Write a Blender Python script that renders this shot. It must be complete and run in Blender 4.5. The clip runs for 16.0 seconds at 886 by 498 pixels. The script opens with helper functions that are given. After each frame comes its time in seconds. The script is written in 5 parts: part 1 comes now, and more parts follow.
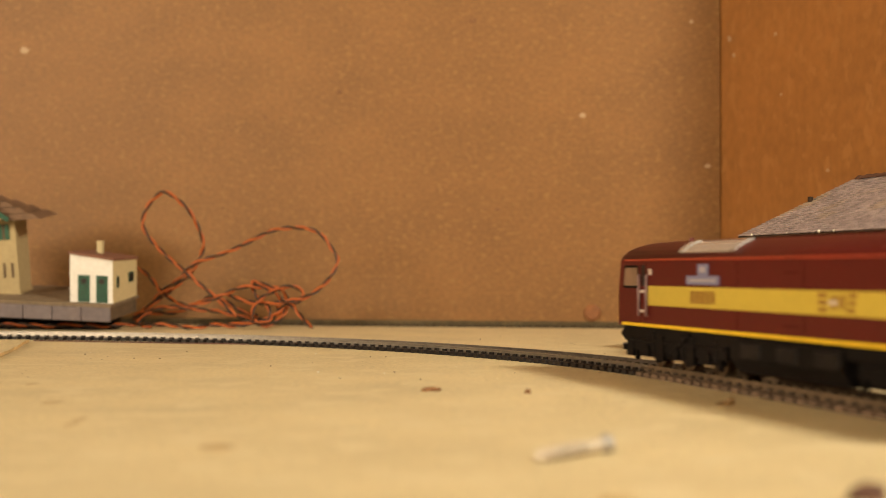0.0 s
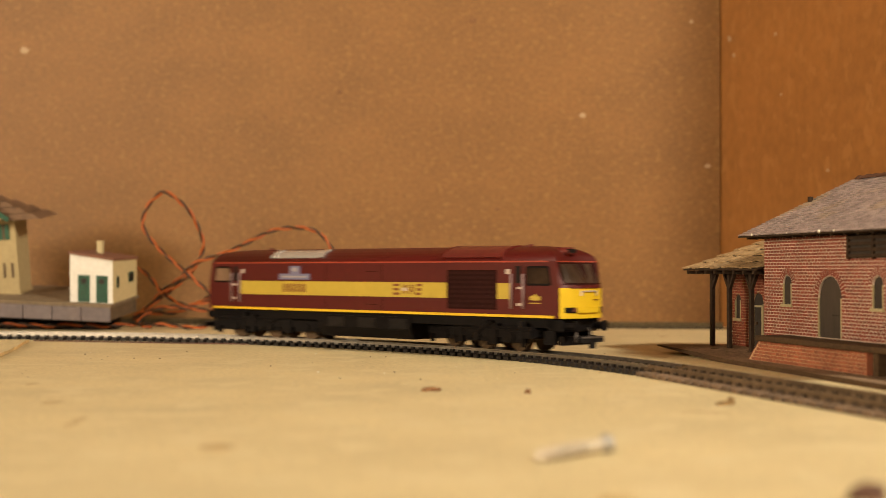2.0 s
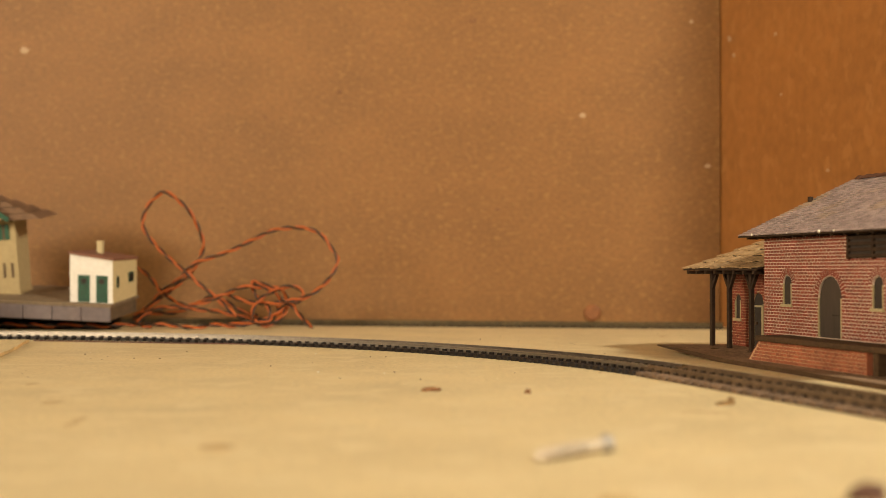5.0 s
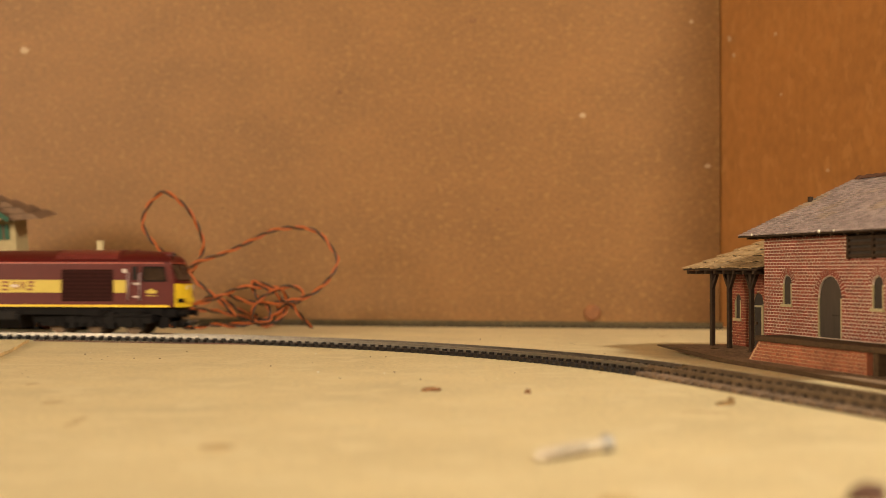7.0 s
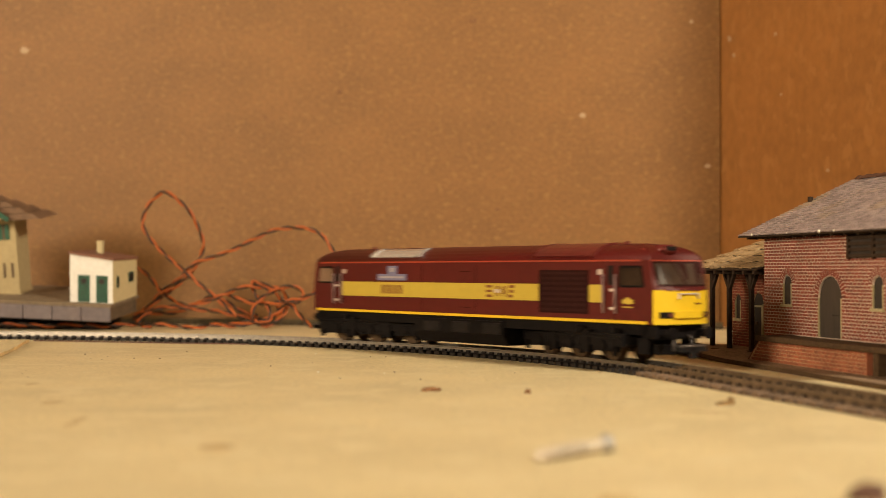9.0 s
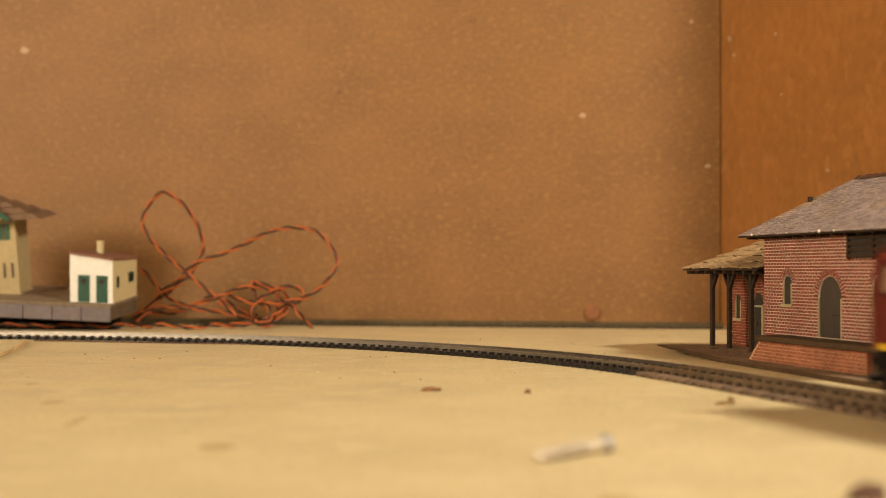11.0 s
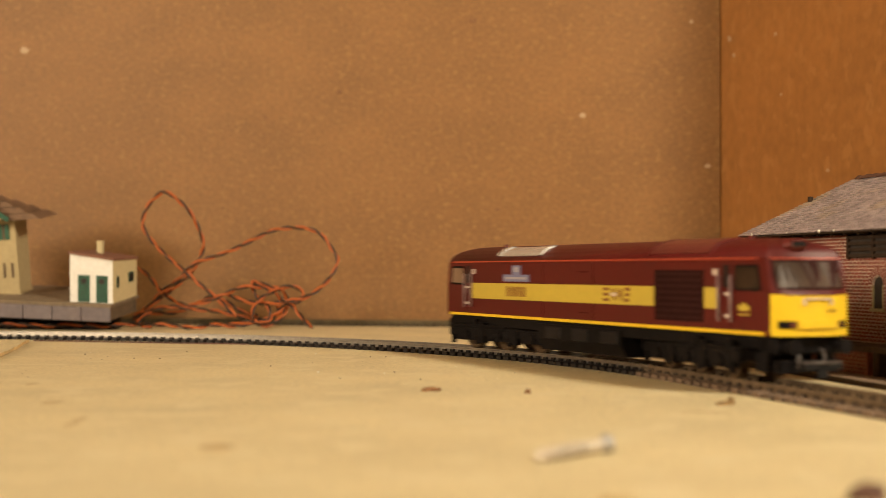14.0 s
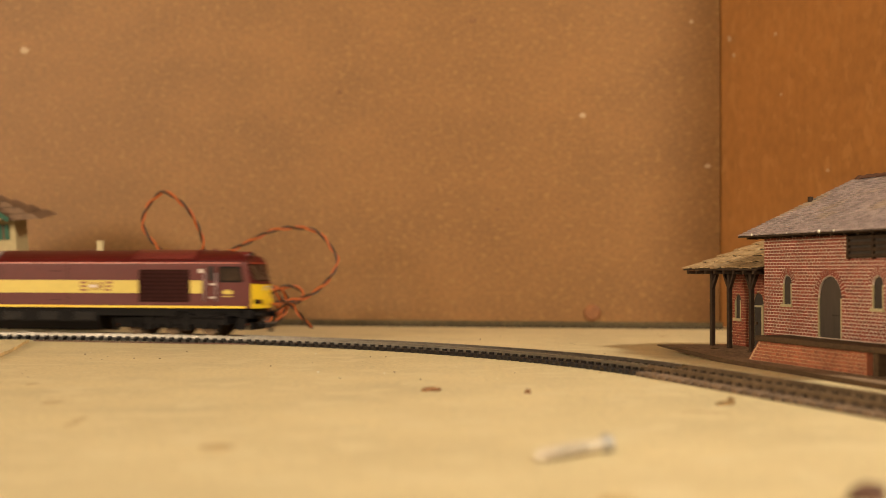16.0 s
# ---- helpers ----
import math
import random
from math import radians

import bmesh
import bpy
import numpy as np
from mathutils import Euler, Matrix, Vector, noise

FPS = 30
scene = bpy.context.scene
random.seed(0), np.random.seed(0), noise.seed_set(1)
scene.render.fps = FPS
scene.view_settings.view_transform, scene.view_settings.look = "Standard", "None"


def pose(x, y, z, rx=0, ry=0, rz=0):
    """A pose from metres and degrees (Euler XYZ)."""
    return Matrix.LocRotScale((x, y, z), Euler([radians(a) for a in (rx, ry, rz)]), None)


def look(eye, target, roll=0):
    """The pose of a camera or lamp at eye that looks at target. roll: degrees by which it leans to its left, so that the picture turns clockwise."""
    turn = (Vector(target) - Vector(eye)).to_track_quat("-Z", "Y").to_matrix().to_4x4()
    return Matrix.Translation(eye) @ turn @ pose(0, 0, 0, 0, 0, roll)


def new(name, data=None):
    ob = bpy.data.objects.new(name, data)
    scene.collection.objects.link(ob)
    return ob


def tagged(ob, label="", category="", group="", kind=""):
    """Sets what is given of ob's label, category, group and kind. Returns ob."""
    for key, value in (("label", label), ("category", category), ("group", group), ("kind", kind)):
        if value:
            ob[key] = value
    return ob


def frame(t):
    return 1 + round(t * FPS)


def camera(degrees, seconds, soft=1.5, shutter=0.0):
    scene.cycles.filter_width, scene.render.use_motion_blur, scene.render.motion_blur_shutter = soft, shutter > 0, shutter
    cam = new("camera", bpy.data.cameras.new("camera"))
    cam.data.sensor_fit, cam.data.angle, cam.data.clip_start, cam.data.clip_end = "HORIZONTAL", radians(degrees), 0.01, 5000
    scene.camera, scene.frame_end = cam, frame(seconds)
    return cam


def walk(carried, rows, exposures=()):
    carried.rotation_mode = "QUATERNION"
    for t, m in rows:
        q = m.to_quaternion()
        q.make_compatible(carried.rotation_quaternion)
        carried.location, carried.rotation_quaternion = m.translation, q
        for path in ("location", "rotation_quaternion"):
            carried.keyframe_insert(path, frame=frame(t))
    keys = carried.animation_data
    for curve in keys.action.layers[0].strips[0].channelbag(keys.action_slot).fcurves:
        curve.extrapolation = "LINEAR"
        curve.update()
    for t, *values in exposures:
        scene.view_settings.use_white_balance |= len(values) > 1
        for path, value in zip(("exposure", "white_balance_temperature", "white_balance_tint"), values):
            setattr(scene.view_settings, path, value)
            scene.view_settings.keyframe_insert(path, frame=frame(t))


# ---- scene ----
# The camera stands still, low over the layout board.
cam = camera(36.59, 16.0, soft=0.7, shutter=0.6)
cam.data.dof.use_dof = True
cam.data.dof.focus_distance = 0.68
cam.data.dof.aperture_fstop = 10.8
EYE = (0.0, 0.0, 0.0439)
VIEW = pose(*EYE, 90.946, 0, 0) @ pose(0, 0, 0, 0, 0, 0.097)
walk(cam, [(0.0, VIEW), (16.0, VIEW)])
scene.view_settings.exposure = -0.25

# ---- light: a hanging work lamp beside the board, a ceiling lamp, and bounce in the room ----
world = bpy.data.worlds.new("room_air")
scene.world = world
world.use_nodes = True
world.node_tree.nodes["Background"].inputs["Color"].default_value = (1.0, 0.72, 0.45, 1)
world.node_tree.nodes["Background"].inputs["Strength"].default_value = 0.30


def area_lamp(name, at, aim, size, power, color):
    data = bpy.data.lights.new(name, "AREA")
    data.shape, data.size, data.energy, data.color = "DISK", size, power, color
    ob = new(name, data)
    ob.matrix_world = look(at, aim)
    return tagged(ob, "warm light of a hanging room lamp", "lamp", kind="structure")


LAMP_AT = (0.74, 0.00, 0.77)
area_lamp("work_light", LAMP_AT, (0.0, 0.65, 0.0), 0.24, 28.0, (1.0, 0.87, 0.64))
# the second, wide lamp of the room, to the side of the board
SECOND_AT = (-1.78, -0.95, 0.66)
area_lamp("room_light", SECOND_AT, (0.0, 0.75, 0.0), 0.60, 73.0, (1.0, 0.805, 0.54))


# ---- materials ----
def material(name, color, rough=0.6, metal=0.0, vary=0.12, grain=400.0, bump=0.0, spots=None, spot_scale=150.0,
             spot_cut=0.62, stretch=(1, 1, 1), random_tint=0.0, island_tint=0.0, gloss=0.5, blotch=25.0):
    """Base colour with variation at two scales, optional coloured specks, fine relief, tint from piece to piece."""
    m = bpy.data.materials.new(name)
    m.use_nodes = True
    nt = m.node_tree
    b = nt.nodes["Principled BSDF"]
    b.inputs["Roughness"].default_value, b.inputs["Metallic"].default_value = rough, metal
    b.inputs["Specular IOR Level"].default_value = gloss
    co = nt.nodes.new("ShaderNodeTexCoord")
    mp = nt.nodes.new("ShaderNodeMapping")
    mp.inputs["Scale"].default_value = stretch
    nt.links.new(co.outputs["Object"], mp.inputs["Vector"])

    def noise_node(scale, detail=4.0):
        n = nt.nodes.new("ShaderNodeTexNoise")
        n.inputs["Scale"].default_value, n.inputs["Detail"].default_value = scale, detail
        nt.links.new(mp.outputs["Vector"], n.inputs["Vector"])
        return n

    def mix(kind, fac, a, c):
        x = nt.nodes.new("ShaderNodeMix")
        x.data_type, x.blend_type = "RGBA", kind
        for sock, val in ((x.inputs[0], fac), (x.inputs[6], a), (x.inputs[7], c)):
            if hasattr(val, "is_linked"):
                nt.links.new(val, sock)
            elif isinstance(val, tuple):
                sock.default_value = (*val, 1)[:4]
            else:
                sock.default_value = val
        return x.outputs[2]

    def ramp(src, lo, hi, c0=(0, 0, 0), c1=(1, 1, 1)):
        r = nt.nodes.new("ShaderNodeValToRGB")
        r.color_ramp.elements[0].position, r.color_ramp.elements[1].position = lo, hi
        r.color_ramp.elements[0].color, r.color_ramp.elements[1].color = (*c0, 1), (*c1, 1)
        nt.links.new(src, r.inputs[0])
        return r.outputs[0]

    fine, wide = noise_node(grain), noise_node(blotch, 3.0)
    lo, hi = 1 - vary, 1 + vary
    col = mix("MULTIPLY", 1.0, tuple(color), ramp(fine.outputs["Fac"], 0.3, 0.7, (lo,) * 3, (hi,) * 3))
    col = mix("MULTIPLY", 1.0, col, ramp(wide.outputs["Fac"], 0.3, 0.7, (1 - vary * 0.7,) * 3, (1 + vary * 0.7,) * 3))
    if spots:
        sp = noise_node(spot_scale, 2.0)
        col = mix("MIX", ramp(sp.outputs["Fac"], spot_cut, spot_cut + 0.08), col, tuple(spots))
    if random_tint:
        oi = nt.nodes.new("ShaderNodeObjectInfo")
        col = mix("MULTIPLY", 1.0, col, ramp(oi.outputs["Random"], 0.0, 1.0, (1 - random_tint,) * 3, (1 + random_tint,) * 3))
    if island_tint:
        ge = nt.nodes.new("ShaderNodeNewGeometry")
        col = mix("MULTIPLY", 1.0, col, ramp(ge.outputs["Random Per Island"], 0.0, 1.0, (1 - island_tint,) * 3, (1 + island_tint,) * 3))
    nt.links.new(col, b.inputs["Base Color"])
    if bump:
        bp = nt.nodes.new("ShaderNodeBump")
        bp.inputs["Strength"].default_value, bp.inputs["Distance"].default_value = bump, 0.0004
        nt.links.new(fine.outputs["Fac"], bp.inputs["Height"])
        nt.links.new(bp.outputs["Normal"], b.inputs["Normal"])
    return m


MAT_FLOOR = material("pale_board", (0.640, 0.530, 0.315), 0.52, vary=0.14, grain=420, bump=0.15, stretch=(1, 1, 1), spots=(0.685, 0.578, 0.362), spot_scale=55, spot_cut=0.55, blotch=17)
MAT_BACK = material("hardboard", (0.218, 0.0995, 0.0275), 0.6, vary=0.15, grain=260, bump=0.3, stretch=(1, 1, 1.7), spots=(0.262, 0.132, 0.038), spot_scale=170, spot_cut=0.58, blotch=12)
MAT_SIDE = material("plywood_dark", (0.298, 0.124, 0.032), 0.5, vary=0.13, grain=140, bump=0.2, stretch=(1, 1, 0.75), spots=(0.345, 0.152, 0.043), spot_scale=90, spot_cut=0.56, blotch=16)
MAT_ROOM = material("room_paint", (0.42, 0.35, 0.28), 0.8, vary=0.04, grain=20)
MAT_EDGE = material("raw_wood_edge", (0.52, 0.36, 0.17), 0.8, vary=0.25, grain=300, bump=0.4, spots=(0.30, 0.17, 0.07), spot_scale=180)
MAT_SLEEPER = material("black_plastic", (0.0125, 0.0095, 0.0090), 0.45, vary=0.3, grain=500, bump=0.1, gloss=0.30)
MAT_SLEEPER_OLD = material("weathered_sleepers", (0.118, 0.075, 0.048), 0.8, vary=0.35, random_tint=0.25, grain=300, bump=0.3)
MAT_FAR_TRACK = material("olive_track", (0.050, 0.035, 0.016), 0.75, vary=0.25, grain=300)
# dark brown of the old track's chairs, and of its painted gap shade
MAT_GAP = material("dark_chair_and_gap_shade", (0.042, 0.027, 0.018), 0.85, vary=0.3, grain=400)
MAT_BED = material("dusty_track_bed", (0.170, 0.118, 0.070), 0.8, vary=0.25, grain=400, bump=0.3)
MAT_RAIL = material("steel_rail", (0.40, 0.37, 0.34), 0.42, 1.0, vary=0.15, grain=300)
MAT_RAIL_OLD = material("dull_rail", (0.17, 0.115, 0.07), 0.6, 0.4, vary=0.25, grain=300)
MAT_RAIL_FAR = material("tarnished_rail", (0.10, 0.072, 0.033), 0.6, 0.3, vary=0.25, grain=200)
MAT_MAROON = material("maroon_paint", (0.080, 0.0044, 0.0031), 0.48, vary=0.08, grain=300, bump=0.02, gloss=0.32)
MAT_MAROON_ROOF = material("maroon_roof_paint", (0.112, 0.0145, 0.0115), 0.42, vary=0.16, grain=300, bump=0.05, gloss=0.25)
# the paler base colour holds the roof hatch's sheen; horn pods share it
MAT_HATCH = material("pale_sheen_maroon", (0.126, 0.0180, 0.0145), 0.36, vary=0.14, grain=300, gloss=0.45)
MAT_GOLD = material("gold_band", (0.50, 0.37, 0.050), 0.4, vary=0.05, grain=300)
MAT_YELLOW = material("warning_yellow", (0.73, 0.485, 0.016), 0.4, vary=0.04, grain=300)
MAT_ORANGE_LINE = material("orange_lining", (0.36, 0.050, 0.020), 0.4, vary=0.08)
MAT_GRILLE = material("grille_dark", (0.030, 0.009, 0.008), 0.7, vary=0.15, grain=500, gloss=0.06)
MAT_BLACK = material("underframe_black", (0.0075, 0.006, 0.0063), 0.55, vary=0.3, grain=400, bump=0.15, gloss=0.07)
MAT_WHEEL = material("brass_wheel", (0.090, 0.056, 0.032), 0.45, 0.6, vary=0.2)
MAT_SILVER = material("silver_panel", (0.64, 0.62, 0.62), 0.22, 0.6, vary=0.1, grain=500)
MAT_PALE = material("pale_print", (0.55, 0.46, 0.42), 0.5, vary=0.1)
MAT_PLATE_LINE = material("grey_plate_line", (0.34, 0.31, 0.36), 0.5, vary=0.1)
MAT_GRILLE_BACK = material("grille_back", (0.024, 0.008, 0.007), 0.8, vary=0.2, gloss=0.04)
MAT_BLUE = material("blue_plate", (0.17, 0.17, 0.30), 0.4, vary=0.1, grain=600)
MAT_RAILGREY = material("handrail_grey", (0.30, 0.20, 0.21), 0.45, vary=0.1)
MAT_LETTER = material("brown_letter", (0.12, 0.026, 0.009), 0.5, vary=0.1)
MAT_GLASS = material("dark_glazing", (0.016, 0.014, 0.014), 0.3, vary=0.1, gloss=0.12)
MAT_CAB_GLASS = material("cab_glazing", (0.044, 0.025, 0.016), 0.38, vary=0.4, grain=90, gloss=0.25)
MAT_SIDE_GLASS = material("cab_side_glazing", (0.034, 0.020, 0.013), 0.16, vary=0.4, grain=120, gloss=0.25)
MAT_NUMBER = material("brown_number", (0.19, 0.062, 0.013), 0.5, vary=0.1)
MAT_PIPE = material("dull_pipe_metal", (0.085, 0.068, 0.062), 0.4, 0.3, vary=0.2)
# rear side panes: the reflection on the glass is put into a pale colour
MAT_PALE_GLASS = material("cab_glazing_reflection", (0.21, 0.13, 0.085), 0.3, vary=0.2, grain=150, gloss=0.2)
MAT_BOX = material("worn_black_box", (0.0135, 0.0108, 0.0108), 0.55, vary=0.3, grain=400, bump=0.15, gloss=0.12)
MAT_BUFFER = material("buffer_steel", (0.012, 0.011, 0.012), 0.5, vary=0.1, gloss=0.15)

MAT_BRICK = material("red_brick", (0.188, 0.034, 0.019), 0.7, vary=0.18, grain=900, bump=0.2, random_tint=0.28, blotch=90)
MAT_BRICK_MANY = material("red_brickwork", (0.188, 0.034, 0.019), 0.7, vary=0.18, grain=900, bump=0.2, island_tint=0.28, blotch=90)
MAT_PLINTH = material("orange_brickwork", (0.31, 0.093, 0.045), 0.7, vary=0.22, grain=900, bump=0.2, island_tint=0.22, blotch=60, spots=(0.265, 0.088, 0.046), spot_scale=110, spot_cut=0.55)
MAT_PLINTH_JOINT = material("orange_mortar", (0.46, 0.29, 0.17), 0.8, vary=0.3, blotch=60, grain=900, bump=0.2)
MAT_MORTAR = material("pale_mortar", (0.57, 0.46, 0.38), 0.8, vary=0.22, grain=900, bump=0.2, blotch=50)
MAT_SLATE = material("grey_brown_slates", (0.31, 0.245, 0.245), 0.55, vary=0.2, grain=700, bump=0.2, island_tint=0.30, blotch=60, spots=(0.315, 0.238, 0.190), spot_scale=26, spot_cut=0.50)
MAT_SHAKE = material("mossy_wood_shakes", (0.34, 0.225, 0.115), 0.8, vary=0.3, grain=500, bump=0.5, island_tint=0.2, spots=(0.46, 0.38, 0.23), spot_scale=260, spot_cut=0.66)
MAT_TIMBER = material("dark_timber", (0.046, 0.029, 0.020), 0.75, vary=0.25, grain=500, bump=0.3, gloss=0.12)
MAT_BASE = material("weathered_base_wood", (0.230, 0.155, 0.103), 0.85, vary=0.3, grain=350, bump=0.6, spots=(0.32, 0.225, 0.15), spot_scale=330, spot_cut=0.62, gloss=0.15)
MAT_RIDGE = material("dark_ridge_clay", (0.095, 0.045, 0.030), 0.8, vary=0.25, grain=500, bump=0.3, gloss=0.2)
# cream darkened for the hut's shaded side; the chimney uses it too
MAT_HUT_SIDE = material("shaded_cream", (0.56, 0.465, 0.27), 0.7, vary=0.06, grain=300)
MAT_CORE = material("brown_platform_core", (0.12, 0.078, 0.046), 0.8, vary=0.2, grain=300, bump=0.2)
MAT_LEDGE = material("brown_timber", (0.075, 0.045, 0.025), 0.75, vary=0.25, grain=500, bump=0.3, gloss=0.15)
MAT_CREAM = material("cream_stone", (0.40, 0.34, 0.20), 0.7, vary=0.12, grain=700)
MAT_DOOR = material("grey_brown_door", (0.046, 0.034, 0.027), 0.7, vary=0.14, grain=400, bump=0.15, stretch=(1, 1, 0.2))
MAT_DARK = material("dark_inside", (0.030, 0.022, 0.018), 0.8, vary=0.2)
MAT_HUT = material("off_white_plaster", (0.76, 0.74, 0.72), 0.7, vary=0.06, grain=300)
MAT_STATION = material("cream_plaster", (0.42, 0.33, 0.178), 0.7, vary=0.08, grain=300)
MAT_GREEN = material("dark_green_paint", (0.014, 0.085, 0.052), 0.5, vary=0.15, grain=300)
MAT_TILE = material("red_brown_roofing", (0.20, 0.085, 0.055), 0.7, vary=0.2, grain=300, bump=0.3)
MAT_STATION_ROOF = material("brown_roofing", (0.165, 0.095, 0.056), 0.7, vary=0.22, grain=300, bump=0.3, island_tint=0.2)
MAT_PANEL = material("grey_lilac_panel", (0.145, 0.118, 0.130), 0.6, vary=0.12, grain=250, random_tint=0.08)
MAT_DECK = material("worn_platform_top", (0.185, 0.135, 0.088), 0.75, vary=0.2, grain=250, bump=0.2)
MAT_WIRE_ORANGE = material("orange_insulation", (0.43, 0.092, 0.013), 0.45, vary=0.08)
MAT_WIRE_BLACK = material("black_insulation", (0.030, 0.013, 0.007), 0.4, vary=0.1)
MAT_ZINC = material("pale_zinc", (0.62, 0.55, 0.46), 0.5, 0.15, vary=0.12, grain=500)
MAT_ZINC_DARK = material("screw_head_zinc", (0.40, 0.37, 0.35), 0.45, 0.4, vary=0.12, grain=500)
MAT_CRUMB = material("brown_crumb", (0.20, 0.095, 0.040), 0.85, vary=0.3, grain=900, bump=0.5)
MAT_CRUMB_DARK = material("dark_crumb", (0.11, 0.055, 0.040), 0.85, vary=0.3, grain=900, bump=0.5)
MAT_FLECK = material("white_fleck", (0.78, 0.74, 0.66), 0.8, vary=0.05)
MAT_WALL_FLECK = material("dull_paint_fleck", (0.42, 0.29, 0.18), 0.8, vary=0.08)
MAT_TWIG = material("olive_brown_twig", (0.22, 0.135, 0.055), 0.85, vary=0.3, grain=600, bump=0.5)
MAT_KNOB = material("orange_wood_plug", (0.225, 0.085, 0.028), 0.55, vary=0.15, grain=200)
MAT_STAIN = material("board_stain", (0.47, 0.33, 0.155), 0.65, vary=0.12, grain=200)
MAT_STAIN_FAINT = material("faint_board_stain", (0.525, 0.40, 0.215), 0.65, vary=0.14, grain=200)
MAT_LAMP_SHELL = material("lamp_shell", (0.7, 0.7, 0.68), 0.5, vary=0.03)


# ---- mesh helpers ----
def box(bm, x0, x1, y0, y1, z0, z1, m=None):
    v = [bm.verts.new((x, y, z)) for x in (x0, x1) for y in (y0, y1) for z in (z0, z1)]
    if m is not None:
        for q in v:
            q.co = m @ q.co
    for f in ((0, 1, 3, 2), (4, 6, 7, 5), (0, 4, 5, 1), (2, 3, 7, 6), (0, 2, 6, 4), (1, 5, 7, 3)):
        bm.faces.new([v[i] for i in f])
    return v


def prism(bm, ring, axis, a, b):
    """A closed outline, in the two other axes, pushed from a to b along the axis."""
    def at(p, k):
        return {"x": (k, p[0], p[1]), "y": (p[0], k, p[1]), "z": (p[0], p[1], k)}[axis]
    r0 = [bm.verts.new(at(p, a)) for p in ring]
    r1 = [bm.verts.new(at(p, b)) for p in ring]
    n = len(ring)
    for i in range(n):
        bm.faces.new((r0[i], r0[(i + 1) % n], r1[(i + 1) % n], r1[i]))
    bm.faces.new(r0[::-1])
    bm.faces.new(r1)


def rod(bm, p, q, r, n=8, r2=None):
    p, q = Vector(p), Vector(q)
    u = (q - p).normalized()
    s = u.orthogonal().normalized()
    w = u.cross(s)
    rings = []
    for c, rr in ((p, r), (q, r if r2 is None else r2)):
        rings.append([bm.verts.new(c + (s * math.cos(k * math.tau / n) + w * math.sin(k * math.tau / n)) * rr) for k in range(n)])
    for i in range(n):
        bm.faces.new((rings[0][i], rings[0][(i + 1) % n], rings[1][(i + 1) % n], rings[1][i]))
    bm.faces.new(rings[0][::-1])
    bm.faces.new(rings[1])


def bevel(bm, w, seg=1):
    bmesh.ops.bevel(bm, geom=list(bm.edges), offset=w, segments=seg, affect="EDGES", clamp_overlap=True)


def mesh_of(name, bm, mat, smooth=False):
    bmesh.ops.recalc_face_normals(bm, faces=list(bm.faces))
    me = bpy.data.meshes.new(name)
    bm.to_mesh(me)
    bm.free()
    me.materials.append(mat)
    for p in me.polygons:
        p.use_smooth = smooth
    return me


def part(name, bm, mat, parent, label="", smooth=False):
    ob = new(name, mesh_of(name, bm, mat, smooth))
    ob.parent = parent
    return tagged(ob, label)


def thing(name, label, category, m=None, group="", kind=""):
    ob = new(name)
    ob.empty_display_size = 0.01
    if m is not None:
        ob.matrix_world = m
    return tagged(ob, label, category, group, kind)


def solid(name, bm, mat, label, category, m=None, kind="", smooth=False):
    ob = new(name, mesh_of(name, bm, mat, smooth))
    if m is not None:
        ob.matrix_world = m
    return tagged(ob, label, category, "", kind)


def piece(name, me, parent, m):
    ob = new(name, me)
    ob.parent = parent
    ob.matrix_local = m
    return ob


def bmnew():
    return bmesh.new()


# ---- the line of the track: straight, a bend of 0.456 m, straight ----
BEND_AT, BEND_R, BEND_LEN = (-0.3333, 0.8688), 0.4561, 0.5878


def track_point(s):
    a = -min(max(s, 0.0), BEND_LEN) / BEND_R
    lead, tail = min(s, 0.0), max(s - BEND_LEN, 0.0)
    x = BEND_AT[0] + lead - BEND_R * math.sin(a) + tail * math.cos(a)
    y = BEND_AT[1] + BEND_R * (math.cos(a) - 1.0) + tail * math.sin(a)
    return x, y, a


def track_at(s, off=0.0):
    x, y, a = track_point(s)
    return x - off * math.sin(a), y + off * math.cos(a), a


RAIL_TOP = 0.0044
TRACK_END = 1.30
JOINT_S = 0.556

# ---- the board, its back and side panels, and the room round it ----
WALL_YAW = -7.5
CORNER = (0.2220, 1.0667)
SIDE_YAW = -70.0


